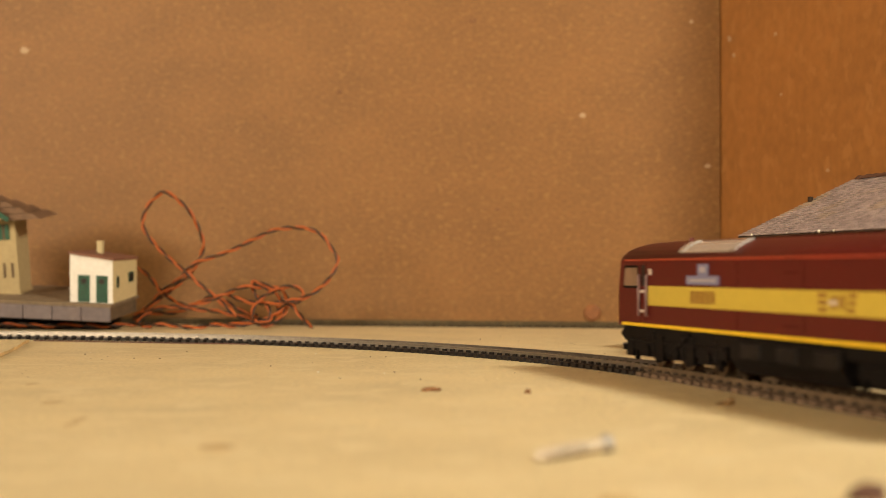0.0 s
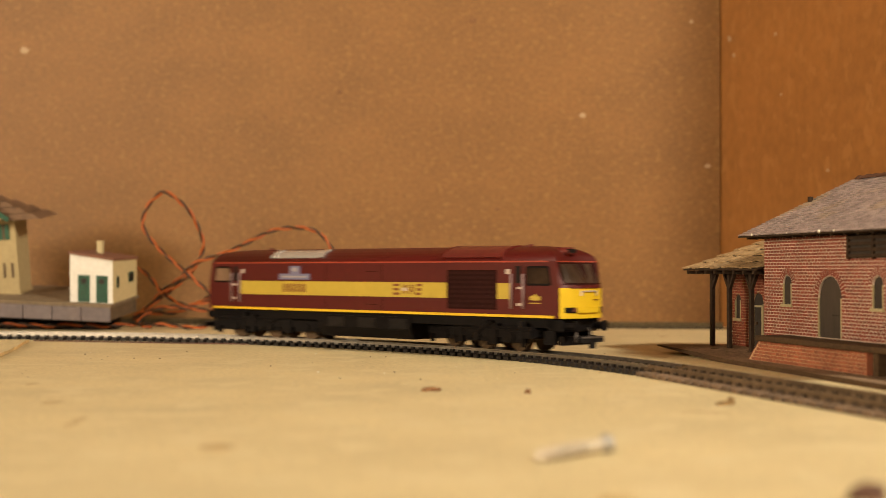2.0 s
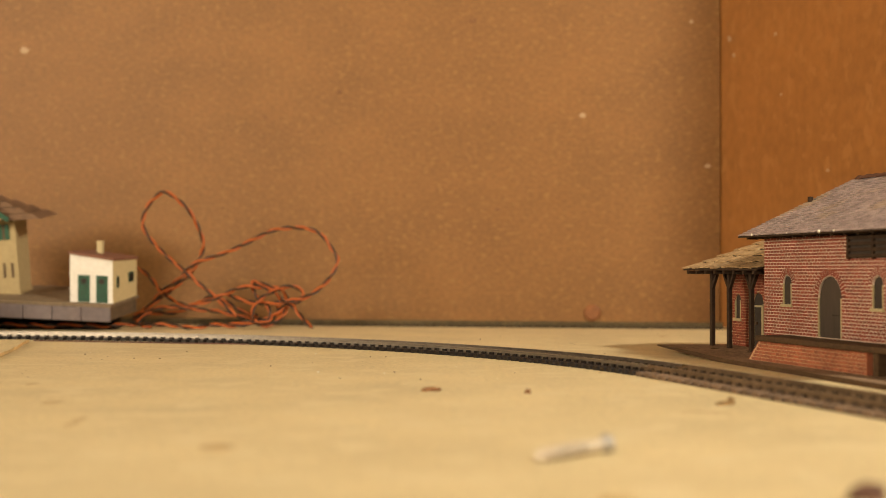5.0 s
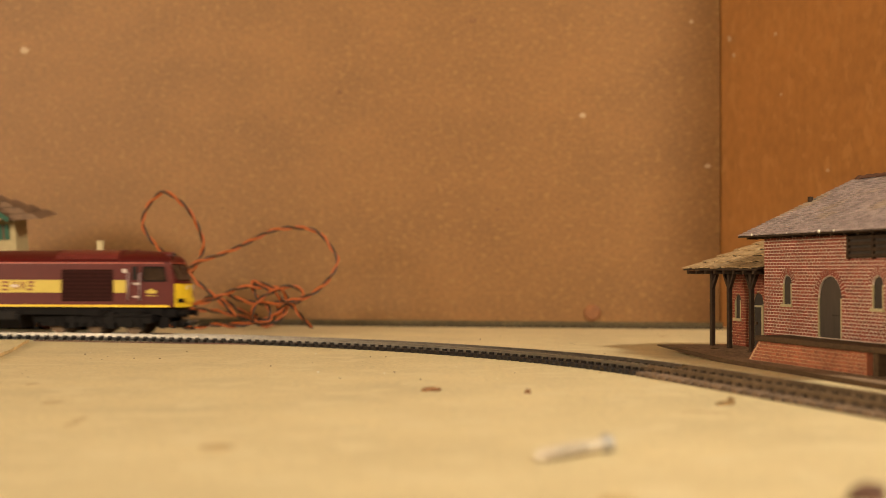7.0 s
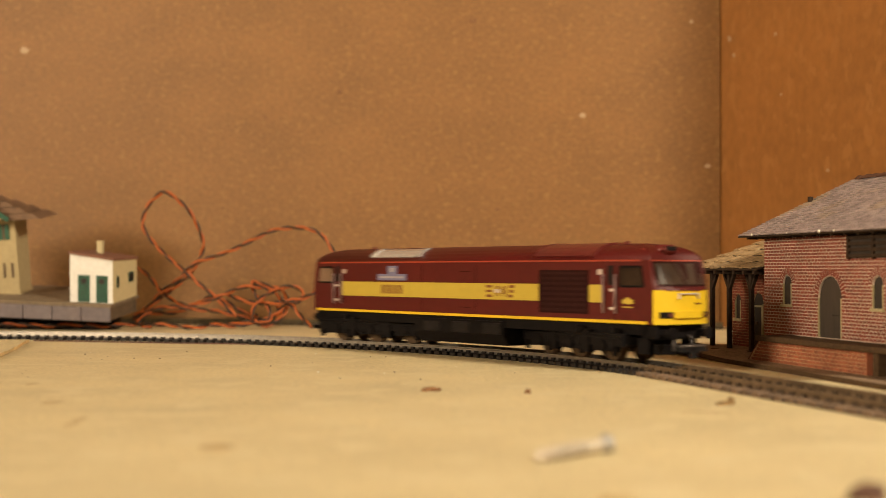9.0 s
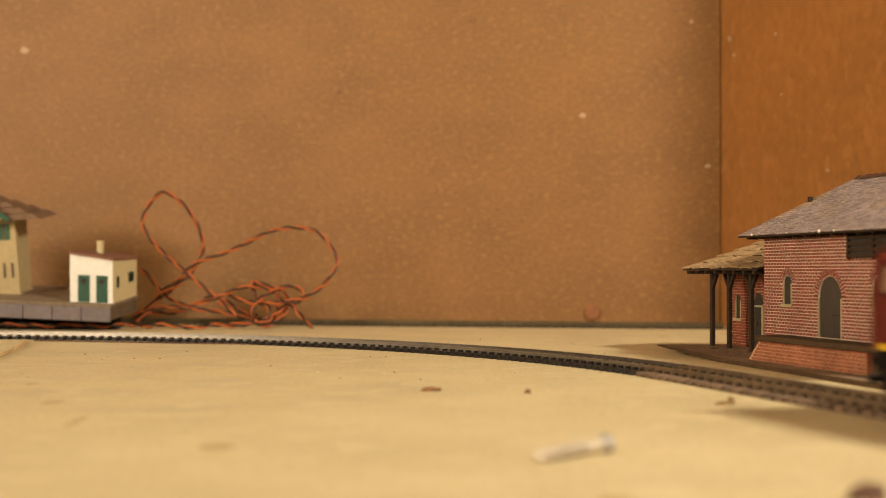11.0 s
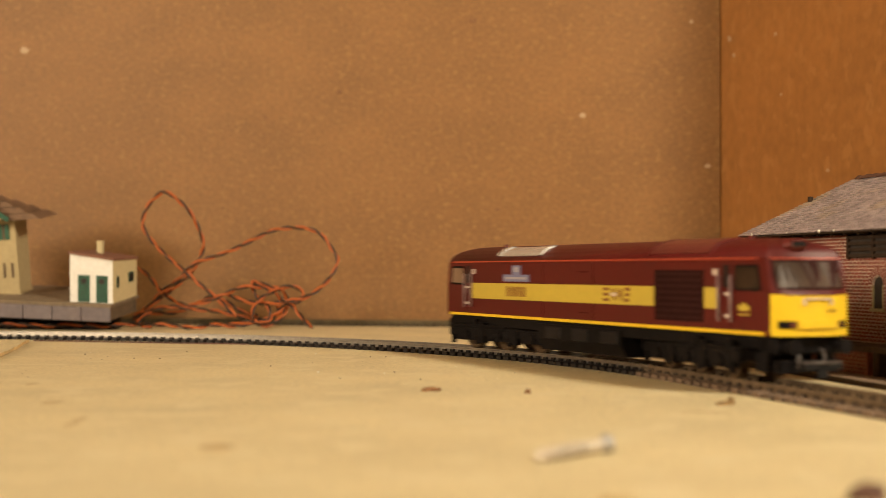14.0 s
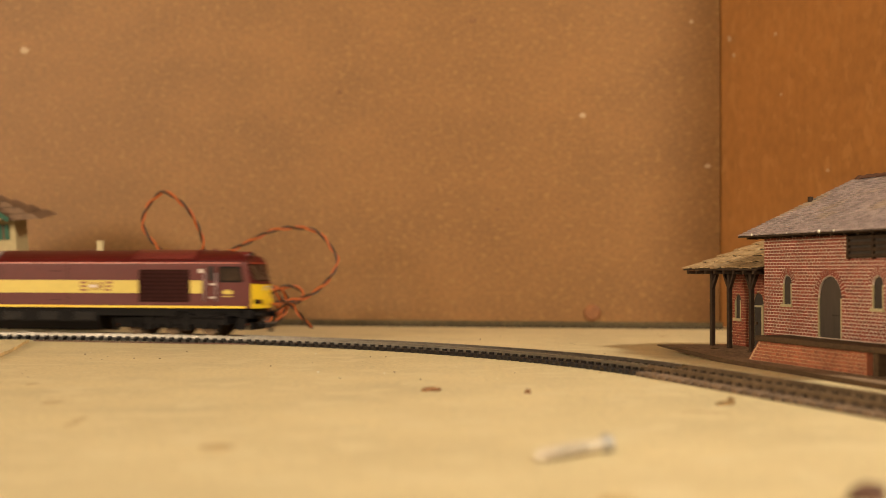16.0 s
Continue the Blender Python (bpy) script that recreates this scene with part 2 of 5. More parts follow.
def structure():
    bm = bmnew()
    box(bm, -1.6, 1.2, -0.8, 1.5, -0.018, 0.0)
    solid("floor", bm, MAT_FLOOR, "pale plywood layout board with dust and stains", "floor", kind="structure")
    back = pose(CORNER[0], CORNER[1], 0, 0, 0, WALL_YAW)
    bm = bmnew()
    box(bm, -1.75, -0.0014, 0.0, 0.006, 0.0, 0.48)
    solid("wall_back", bm, MAT_BACK, "brown mottled hardboard back panel", "wall", back, "structure")
    side = pose(CORNER[0], CORNER[1], 0, 0, 0, SIDE_YAW)
    bm = bmnew()
    box(bm, -0.012, 0.215, 0.0, 0.009, 0.0, 0.48)
    solid("wall_side", bm, MAT_SIDE, "orange-brown plywood side panel with scuffs", "wall", side, "structure")
    # plain shell of the room
    for name, b in (("room_wall_back", (-2.2, 2.2, 2.0, 2.1, -0.018, 1.6)), ("room_wall_front", (-2.2, 2.2, -2.1, -2.0, -0.018, 1.6)),
                    ("room_wall_left", (-2.3, -2.2, -2.0, 2.0, -0.018, 1.6)), ("room_wall_right", (2.2, 2.3, -2.0, 2.0, -0.018, 1.6))):
        bm = bmnew()
        box(bm, *b)
        solid(name, bm, MAT_ROOM, "plain cream painted room wall", "wall", kind="structure")
    bm = bmnew()
    box(bm, -2.3, 2.3, -2.1, 2.1, 1.6, 1.7)
    solid("ceiling", bm, MAT_ROOM, "plain cream painted ceiling", "ceiling", kind="structure")
    bm = bmnew()
    box(bm, -2.3, 2.3, -2.1, 2.1, -0.12, -0.018)
    solid("room_floor", bm, MAT_ROOM, "plain bench top under the layout board", "floor", kind="structure")


def sweep(bm, section, path):
    """A closed section (across, up) carried along path rows of (x, y, angle)."""
    rings = []
    for x, y, a in path:
        rings.append([bm.verts.new((x - u * math.sin(a), y + u * math.cos(a), z)) for u, z in section])
    n = len(section)
    for r0, r1 in zip(rings, rings[1:]):
        for i in range(n):
            bm.faces.new((r0[i], r0[(i + 1) % n], r1[(i + 1) % n], r1[i]))
    bm.faces.new(rings[0])
    bm.faces.new(rings[-1][::-1])


def rail_section(off):
    return [(off - 0.0011, 0.0017), (off + 0.0011, 0.0017), (off + 0.0004, 0.0022), (off + 0.0004, 0.0037), (off + 0.0006, 0.0039),
            (off + 0.0006, 0.0044), (off - 0.0006, 0.0044), (off - 0.0006, 0.0039), (off - 0.0004, 0.0037), (off - 0.0004, 0.0022)]


def sleeper_mesh(mat, half=0.0155, wide=0.0019, high=0.0019, dark_chairs=None):
    bm = bmnew()
    box(bm, -wide, wide, -half, half, 0.0, high)
    bevel(bm, 0.0003)
    for side in (-1, 1):      # chairs that grip the rail
        for k in (-1, 1):
            y = side * 0.00825 + k * 0.0013
            box(bm, -0.0012, 0.0012, y - 0.0006, y + 0.0006, high - 0.0002, high + 0.0010)
    me = mesh_of("sleeper", bm, mat)
    if dark_chairs:
        me.materials.append(dark_chairs)
        for p in me.polygons:
            p.material_index = 1 if p.center.z > high + 0.00005 else 0
    return me


def curved_track():
    def stretch(name, s0, s1, mat_sleeper, mat_rail, label, pitch, webs):
        t = thing(name, label, "model track", kind="")
        n = max(2, int((s1 - s0) / 0.012))
        path = [track_point(s0 + (s1 - s0) * i / n) for i in range(n + 1)]
        for off in (-0.00825, 0.00825):
            bm = bmnew()
            sweep(bm, rail_section(off), path)
            part("rail", bm, mat_rail, t, "bright worn running rail" if mat_rail is MAT_RAIL else "dull brown rail")
        me = sleeper_mesh(mat_sleeper, wide=0.0019 if mat_sleeper is MAT_SLEEPER else 0.0023,
                          dark_chairs=None if mat_sleeper is MAT_SLEEPER else MAT_GAP)
        k = int((s1 - s0) / pitch)
        for i in range(k):
            s = s0 + (i + 0.5) * (s1 - s0) / k
            x, y, a = track_point(s)
            piece("sleeper", me, t, pose(x, y, 0, 0, 0, math.degrees(a)))
        if webs:   # thin strips that join the sleepers under the rails
            for off in webs:
                bm = bmnew()
                sweep(bm, [(off - 0.0012, 0.0), (off + 0.0012, 0.0), (off + 0.0012, 0.0012), (off - 0.0012, 0.0012)], path)
                part("web", bm, mat_sleeper, t)
        return t

    CURVE = stretch("curved_track", -0.35, JOINT_S, MAT_SLEEPER, MAT_RAIL, "black plastic sleepered model railway track, curved", 0.0064, (-0.00825, 0.00825))
    t = stretch("weathered_track", JOINT_S, TRACK_END, MAT_SLEEPER_OLD, MAT_RAIL_OLD, "brown weathered model railway track, straight", 0.0074, (-0.00825, 0.00825))
    # filled bed between the sleepers of the old length
    bm = bmnew()
    path = [track_point(JOINT_S + 0.001 + (TRACK_END - JOINT_S - 0.001) * i / 60) for i in range(61)]
    sweep(bm, [(-0.0122, 0.0), (0.0122, 0.0), (0.0116, 0.0017), (-0.0116, 0.0017)], path)
    part("bed", bm, MAT_BED, t, "brown dusty filling between the sleepers")
    # low dark strips paint the shade between the sleeper ends
    for off in (-0.0136, 0.0136):
        bm = bmnew()
        sweep(bm, [(off - 0.0013, 0.0), (off + 0.0013, 0.0), (off + 0.0013, 0.0008), (off - 0.0013, 0.0008)], path)
        part("edge_strip", bm, MAT_GAP, t, "dark strip for the shade between sleeper ends")
    bm = bmnew()
    sweep(bm, [(-0.0070, 0.0012), (0.0070, 0.0012), (0.0066, 0.0021), (-0.0066, 0.0021)], path)
    part("dust_bed", bm, MAT_BED, t, "brown dust between the rails")
    # dust between the rails of the bend
    bm = bmnew()
    path = [track_point(0.27 + (JOINT_S - 0.272) * i / 40) for i in range(41)]
    sweep(bm, [(-0.0070, 0.0), (0.0070, 0.0), (0.0066, 0.0017), (-0.0066, 0.0017)], path)
    part("dust_bed", bm, MAT_BED, CURVE, "brown dust between the rails")
    # small steel joiner plates
    for off in (-0.00825, 0.00825):
        x, y, a = track_at(JOINT_S, off)
        bm = bmnew()
        box(bm, -0.005, 0.005, -0.0014, 0.0014, 0.0018, 0.0034)
        bevel(bm, 0.0003)
        part("rail_joiner", bm, MAT_RAIL_OLD, t, "rusty rail joiner").matrix_local = pose(x, y, 0, 0, 0, math.degrees(a))


def back_track():
    """A straight length that lies along the foot of the back panel."""
    yaw = -10.0
    m = pose(-0.083, 1.0683 + 0.0157, 0, 0, 0, yaw)
    t = thing("siding_track", "dull olive model track along the back panel", "model track", m)
    for off in (-0.00825, 0.00825):
        bm = bmnew()
        sweep(bm, rail_section(off), [(-0.45, 0, 0), (0.303, 0, 0)])
        part("rail", bm, MAT_RAIL_FAR, t)
    bm = bmnew()
    sweep(bm, [(-0.0140, 0.0), (0.0140, 0.0), (0.0130, 0.0013), (-0.0130, 0.0013)], [(-0.45, 0, 0), (0.303, 0, 0)])
    part("bed", bm, MAT_FAR_TRACK, t)
    me = sleeper_mesh(MAT_FAR_TRACK)
    for i in range(110):
        piece("sleeper", me, t, pose(-0.447 + i * 0.0068, 0, 0))


structure()
curved_track()
back_track()


# ---- the locomotive ----
XR, XF = -0.1915, 0.0705     # ends of the flat side
XC = (XR + XF) / 2
HW = 0.0172
BODY_DROP = 0.0005           # the body sits this much lower on its bogies
SKIN = [(0.0216, 0.0170), (0.0232, 0.0172), (0.0290, 0.0172), (0.0364, 0.0172), (0.0385, 0.0172), (0.0480, 0.0172), (0.0494, 0.0170),
        (0.0512, 0.0161), (0.0530, 0.0146), (0.0546, 0.0122), (0.0558, 0.0090), (0.0566, 0.0050), (0.0570, 0.0004)]


def half_width(z):
    for (z0, w0), (z1, w1) in zip(SKIN, SKIN[1:]):
        if z <= z1:
            return w0 + (w1 - w0) * (z - z0) / (z1 - z0)
    return 0.0


def nose(z, y, e):
    """How far the end e (+1 front, -1 rear) reaches, at that height and offset."""
    rake = 0.0104 * (1 - 0.80 * min(abs(y) / HW, 1.0) ** 2)      # the corner posts stand more upright than the middle
    if z <= 0.0364:
        d = 0.0078
    elif z <= 0.0494:
        d = 0.0078 - rake * (z - 0.0364) / 0.0130
    else:
        u = min((z - 0.0494) / 0.0076, 1.0)
        d = 0.0078 - rake - 0.0164 * (1 - math.sqrt(1 - u * u))
    d -= 0.0068 * max(0.0, abs(y) / HW - 0.15) ** 2.2
    return (XF + d) if e > 0 else (XR - d)


def cap(bm, e, z_low, z_high, grow=0.0):
    levels = [q for q in SKIN if z_low - 1e-6 <= q[0] <= z_high + 1e-6]
    fr = (-1, -0.93, -0.8, -0.5, 0, 0.5, 0.8, 0.93, 1)
    rows = [[bm.verts.new((nose(z, f * w, e) + e * grow, f * w, z)) for f in fr] for z, w in levels]
    for a, b in zip(rows, rows[1:]):
        for k in range(len(fr) - 1):
            bm.faces.new((a[k], a[k + 1], b[k + 1], b[k]))


def roof_panel(bm, x0, x1, z0, z1, sides, off):
    """A plate that lies on the curve of the roof between two heights."""
    for s in sides:
        zs = [z0 + (z1 - z0) * k / 8 for k in range(9)]
        rows = []
        for z in zs:
            a, b = half_width(max(z - 0.0004, 0.048)), half_width(min(z + 0.0004, 0.0570))
            nrm = Vector((0, s * 0.0008, a - b)).normalized() * off
            rows.append([bm.verts.new(Vector((x, s * half_width(z), z)) + nrm * k) for x, k in ((x0, -1), (x0, 1), (x1, 1), (x1, -1))])
        for a, b in zip(rows, rows[1:]):
            for i in range(4):
                bm.faces.new((a[i], a[(i + 1) % 4], b[(i + 1) % 4], b[i]))
        bm.faces.new(rows[0])
        bm.faces.new(rows[-1][::-1])


def bogie_mesh():
    bm = bmnew()
    for s in (-1, 1):
        for x0, x1, z0, z1, d in ((-0.041, 0.041, 0.0112, 0.0168, 0.0030), (-0.036, -0.018, 0.0088, 0.0115, 0.0026), (0.018, 0.036, 0.0088, 0.0115, 0.0026),
                                  (-0.010, 0.010, 0.0088, 0.0115, 0.0026), (-0.016, -0.011, 0.0078, 0.0180, 0.0036), (0.011, 0.016, 0.0078, 0.0180, 0.0036)):
            y0, y1 = sorted((s * 0.0120, s * (0.0120 + d)))
            box(bm, x0, x1, y0, y1, z0, z1)
        for k in (-1, 0, 1):
            rod(bm, (k * 0.0265, s * 0.0118, RAIL_TOP + 0.0069), (k * 0.0265, s * 0.0158, RAIL_TOP + 0.0069), 0.0026, 10)
            rod(bm, (k * 0.0265 + 0.0065, s * 0.0140, 0.0105), (k * 0.0265 + 0.0065, s * 0.0140, 0.0195), 0.0015, 8)
        for x in (-0.0400, -0.0195, 0.0070, 0.0335):      # brake hangers
            y0, y1 = sorted((s * 0.0128, s * 0.0146))
            box(bm, x, x + 0.0016, y0, y1, 0.0068, 0.0125)
        rod(bm, (-0.040, s * 0.0150, 0.0152), (0.040, s * 0.0150, 0.0152), 0.0006, 6)
        rod(bm, (-0.006, s * 0.0152, 0.0098), (0.012, s * 0.0152, 0.0192), 0.0008, 6)
    box(bm, -0.034, 0.034, -0.0050, 0.0050, 0.0120, 0.0195)
    box(bm, -0.041, -0.038, -0.0135, 0.0135, 0.0120, 0.0155)
    box(bm, 0.038, 0.041, -0.0135, 0.0135, 0.0120, 0.0155)
    return bm


def wheel_mesh():
    bm = bmnew()
    for s in (-1, 1):
        rod(bm, (0, s * 0.0070, 0), (0, s * 0.0094, 0), 0.0069, 24)
        rod(bm, (0, s * 0.0064, 0), (0, s * 0.0071, 0), 0.0077, 24)
        rod(bm, (0, s * 0.0093, 0), (0, s * 0.0098, 0), 0.0030, 10)
    rod(bm, (0, -0.0095, 0), (0, 0.0095, 0), 0.0013, 8)
    return bm


WHEELS, BOGIES = [], []


def locomotive():
    loco = thing("locomotive", "maroon and gold diesel model locomotive with yellow cab fronts", "model locomotive")

    bm = bmnew()
    for s in (-1, 1):
        for (z0, w0), (z1, w1) in zip(SKIN, SKIN[1:]):
            q = [(nose(z, s * w, e), s * w, z) for z, w, e in ((z0, w0, -1), (z0, w0, 1), (z1, w1, 1), (z1, w1, -1))]
            bm.faces.new([bm.verts.new(p) for p in q])
    z, w = SKIN[0]
    bm.faces.new([bm.verts.new((nose(z, w, e), s * w, z)) for e, s in ((-1, -1), (1, -1), (1, 1), (-1, 1))])
    for e in (-1, 1):
        cap(bm, e, 0.0364, 0.0570)
    bmesh.ops.remove_doubles(bm, verts=list(bm.verts), dist=1e-5)
    body = part("body", bm, MAT_MAROON, loco, "maroon body shell with rounded roof")
    for p in body.data.polygons:
        p.use_smooth = p.center.z > 0.0494

    def plate(name, x0, x1, z0, z1, mat, s, label="", out=0.00022, parent=None, edge=0.0):
        bm = bmnew()
        y0, y1 = sorted((s * (HW - 0.0002), s * (HW + out)))
        box(bm, x0, x1, y0, y1, z0, z1)
        if edge:
            bevel(bm, edge)
        return part(name, bm, mat, parent or loco, label)

    for s in (-1, 1):
        plate("sole_stripe", XR + 0.0005, XF, 0.0217, 0.0230, MAT_YELLOW, s, "thin yellow stripe along the sill")
        plate("gold_band", -0.1645, 0.0012, 0.0306, 0.0385, MAT_GOLD, s, "broad gold band")
        plate("gold_band", 0.0350, 0.0428, 0.0306, 0.0385, MAT_GOLD, s, "short gold band")
        bm = bmnew()
        roof_panel(bm, XR + 0.003, XF - 0.004, 0.0488, 0.0494, (s,), 0.0003)
        part("lining", bm, MAT_ORANGE_LINE, loco, "orange lining below the roof")
        # radiator grille with slats
        g = plate("grille", 0.0016, 0.0346, 0.0252, 0.0450, MAT_GRILLE_BACK, s, "dark louvred radiator grille", 0.00012)
        for k in range(8):
            bm = bmnew()
            z = 0.0262 + k * 0.0024
            y0, y1 = sorted((s * (HW + 0.0001), s * (HW + 0.00028)))
            box(bm, 0.0026, 0.0336, y0, y1, z, z + 0.0012)
            part("slat", bm, MAT_GRILLE, g)
        # engine-room door seams and small grab slots
        for x in (-0.168, -0.0905, -0.046):
            plate("panel_seam", x, x + 0.0003, 0.0236, 0.0480, MAT_GRILLE, s, "", 0.0001)
        for x, z in ((-0.058, 0.0440), (-0.058, 0.0262)):
            plate("slot", x, x + 0.0080, z, z + 0.0003, MAT_GRILLE, s, "", 0.0002)
        # name plate and crest
        p = plate("name_plate", -0.1298, -0.1035, 0.0394, 0.0428, MAT_BLUE, s, "small blue name plate", 0.0004)
        plate("plate_line", -0.1275, -0.1058, 0.0405, 0.0416, MAT_PLATE_LINE, s, "pale unreadable line", 0.0005, p)
        p = plate("crest", -0.1205, -0.1118, 0.0428, 0.0472, MAT_BLUE, s, "small blue crest", 0.0004)
        plate("crest_shield", -0.1185, -0.1138, 0.0440, 0.0462, MAT_PLATE_LINE, s, "", 0.0005, p)
        # running number as plain upright bars
        for k in range(5):
            x = -0.1264 + k * 0.0041
            plate("number_bar", x, x + 0.0012, 0.0322, 0.0370, MAT_NUMBER, s, "", 0.0003)
            plate("number_bar", x + 0.0018, x + 0.0030, 0.0322, 0.0370, MAT_NUMBER, s, "", 0.0003)
        # company emblem in plain shapes
        e0 = plate("emblem", -0.0373, -0.0325, 0.0318, 0.0330, MAT_NUMBER, s, "brown emblem of plain shapes", 0.0003)
        for z in (0.0341, 0.0364):
            plate("emblem_bar", -0.0373, -0.0325, z, z + 0.0012, MAT_NUMBER, s, "", 0.0003, e0)
        for z, x0, x1 in ((0.0318, -0.0208, -0.0170), (0.0341, -0.0200, -0.0166), (0.0364, -0.0201, -0.0160)):
            plate("emblem_bar", x0, x1, z, z + 0.0013, MAT_NUMBER, s, "", 0.0003, e0)
        for x, z in ((-0.0300, 0.0322), (-0.0284, 0.0326), (-0.0262, 0.0322), (-0.0243, 0.0334), (-0.0228, 0.0322)):
            plate("emblem_bar", x, x + 0.0009, z, 0.0372, MAT_NUMBER, s, "", 0.0003, e0)
        plate("emblem_head", -0.0312, -0.0265, 0.0340, 0.0356, MAT_PALE, s, "white shape in the emblem", 0.0004, e0)
        # silver grille panel, and the hatch whose sheen is painted as paler maroon
        bm = bmnew()
        roof_panel(bm, -0.139, -0.098, 0.0516, 0.0558, (s,), 0.0004)
        part("roof_grille", bm, MAT_SILVER, loco, "silver roof grille panel")
        bm = bmnew()
        roof_panel(bm, -0.0030, 0.0375, 0.0512, 0.0568, (s,), 0.0006)
        part("roof_hatch", bm, MAT_HATCH, loco, "maroon roof hatch, its sheen painted paler")
        # cab doors, windows and handrails at both ends
        for e in (-1, 1):
            def at(d0, d1):
                return (XF - d0, XF - d1) if e > 0 else (XR + d1, XR + d0)

            def near(d0, d1):
                return tuple(sorted(at(d0, d1)))
            def raked(name, d0, d1, z0, z1, mat, label, out, parent):
                xa, xb = (XF - d0, XF - d1) if e > 0 else (XR + d0, XR + d1)
                bm = bmnew()
                y0, y1 = sorted((s * (HW - 0.0002), s * (HW + out)))
                c = 0.0009 * e
                prism(bm, [(xa, z0 + 0.0008), (xa - c * 1.6, z1 - 0.0007), (xa - c * 2.4, z1), (xb + c, z1), (xb, z1 - 0.0008), (xb, z0 + 0.0008),
                           (xb + c, z0), (xa - c, z0)], "y", y0, y1)
                return part(name, bm, mat, parent, label)

            w = raked("cab_window", 0.0016, 0.0172, 0.0374, 0.0470, MAT_BLACK, "black-framed cab side window", 0.00015, loco)
            # the rear pane has its reflection painted in, the front pane stays dark
            raked("pane", 0.0025, 0.0163, 0.0384, 0.0460, MAT_SIDE_GLASS if e > 0 else MAT_PALE_GLASS, "", 0.00025, w)
            plate("door_window", *near(0.0205, 0.0238), 0.0385, 0.0470, MAT_GLASS, s, "dark cab door window", 0.0002)
            plate("door_seam", *near(0.0192, 0.0195), 0.0236, 0.0475, MAT_GRILLE, s, "", 0.0001)
            plate("marker_square", *near(0.0272, 0.0300), 0.0430, 0.0454, MAT_PALE, s, "small pale square label", 0.0003)
            for d in (0.0187, 0.0262):
                bm = bmnew()
                x = XF - d if e > 0 else XR + d
                y = s * (HW + 0.0007)
                rod(bm, (x, y, 0.0262), (x, y, 0.0428), 0.0006, 6)
                for z in (0.0262, 0.0428):
                    rod(bm, (x, s * (HW - 0.0002), z), (x, y, z), 0.0004, 6)
                part("handrail", bm, MAT_RAILGREY, loco, "grey upright handrail", smooth=True)
            for z in (0.0275, 0.0356):
                plate("door_notice", *near(0.0188, 0.0228), z, z + 0.0012, MAT_PALE, s, "pale unreadable notice", 0.0003)
        # depot badge below the cab window, front end
        bm = bmnew()
        rod(bm, (0.0590, s * (HW - 0.0002), 0.0316), (0.0590, s * (HW + 0.0003), 0.0316), 0.0016, 14)
        b = part("depot_badge", bm, MAT_GOLD, loco, "small gold badge")
        plate("badge_wing", 0.0558, 0.0622, 0.0303, 0.0322, MAT_GOLD, s, "", 0.00025, b)
        plate("badge_line", 0.0558, 0.0622, 0.0286, 0.0291, MAT_GOLD, s, "", 0.0003, b)

    for e in (-1, 1):
        bm = bmnew()
        cap(bm, e, 0.0216, 0.0364, 0.00025)
        cab_end = part("cab_front", bm, MAT_YELLOW, loco, "bright yellow lower cab front", smooth=True)

        def front(name, y0, y1, z0, z1, mat, out, parent, label="", deep=0.002):
            bm = bmnew()
            ring_y = [y0 + (y1 - y0) * k / 4 for k in range(5)]
            rows = []
            for y in ring_y:
                rows.append([bm.verts.new((nose(zz, y, e) + e * o, y, zz)) for zz, o in ((z0, -deep), (z0, out), (z1, out), (z1, -deep))])
            for a, b in zip(rows, rows[1:]):
                for k in range(4):
                    bm.faces.new((a[k], a[(k + 1) % 4], b[(k + 1) % 4], b[k]))
            bm.faces.new(rows[0])
            bm.faces.new(rows[-1][::-1])
            return part(name, bm, mat, parent, label)

        front("screen_frame", -0.0150, 0.0150, 0.0380, 0.0487, MAT_GRILLE, 0.00025, loco, "dark windscreen surround")
        for y0, y1 in ((-0.0142, -0.0006), (0.0006, 0.0142)):
            front("windscreen", y0, y1, 0.0388, 0.0479, MAT_CAB_GLASS, 0.0004, loco, "brown-tinted windscreen")
        front("lining", -0.0160, 0.0160, 0.0489, 0.0494, MAT_ORANGE_LINE, 0.0003, loco, "orange lining round the cab")
        front("lamp_bar", -0.0088, 0.0088, 0.0244, 0.0272, MAT_YELLOW, 0.0012, cab_end)
        for s in (-1, 1):
            y0, y1 = sorted((s * 0.0092, s * 0.0150))
            h = front("lamp_recess", y0, y1, 0.0244, 0.0270, MAT_BLACK, 0.0006, cab_end, "black lamp recess")
            y0, y1 = sorted((s * 0.0094, s * 0.0112))
            front("tail_lamp", y0, y1, 0.0248, 0.0266, MAT_LETTER, 0.0009, h, "red tail lamp lens")
        front("grab_rail", -0.0062, 0.0062, 0.0346, 0.0351, MAT_PALE, 0.0009, cab_end, "thin pale grab rail")
        for y in (-0.0062, 0.0056):
            front("rail_leg", y, y + 0.0006, 0.0326, 0.0347, MAT_PALE, 0.0009, cab_end)
        front("lip", -0.0125, 0.0125, 0.0362, 0.0372, MAT_MAROON, 0.0006, loco, "maroon lip under the windscreen")
        front("notice", 0.0045, 0.0085, 0.0302, 0.0309, MAT_LETTER, 0.0003, cab_end)
        # horn pod over the windscreen
        bm = bmnew()
        x = XF - 0.0062 if e > 0 else XR + 0.0062
        box(bm, x - 0.0042, x + 0.0042, -0.0045, 0.0045, 0.0515, 0.0562)
        bevel(bm, 0.0012, 2)
        pod = part("horn_pod", bm, MAT_HATCH, loco, "raised horn housing", smooth=True)
        bm = bmnew()
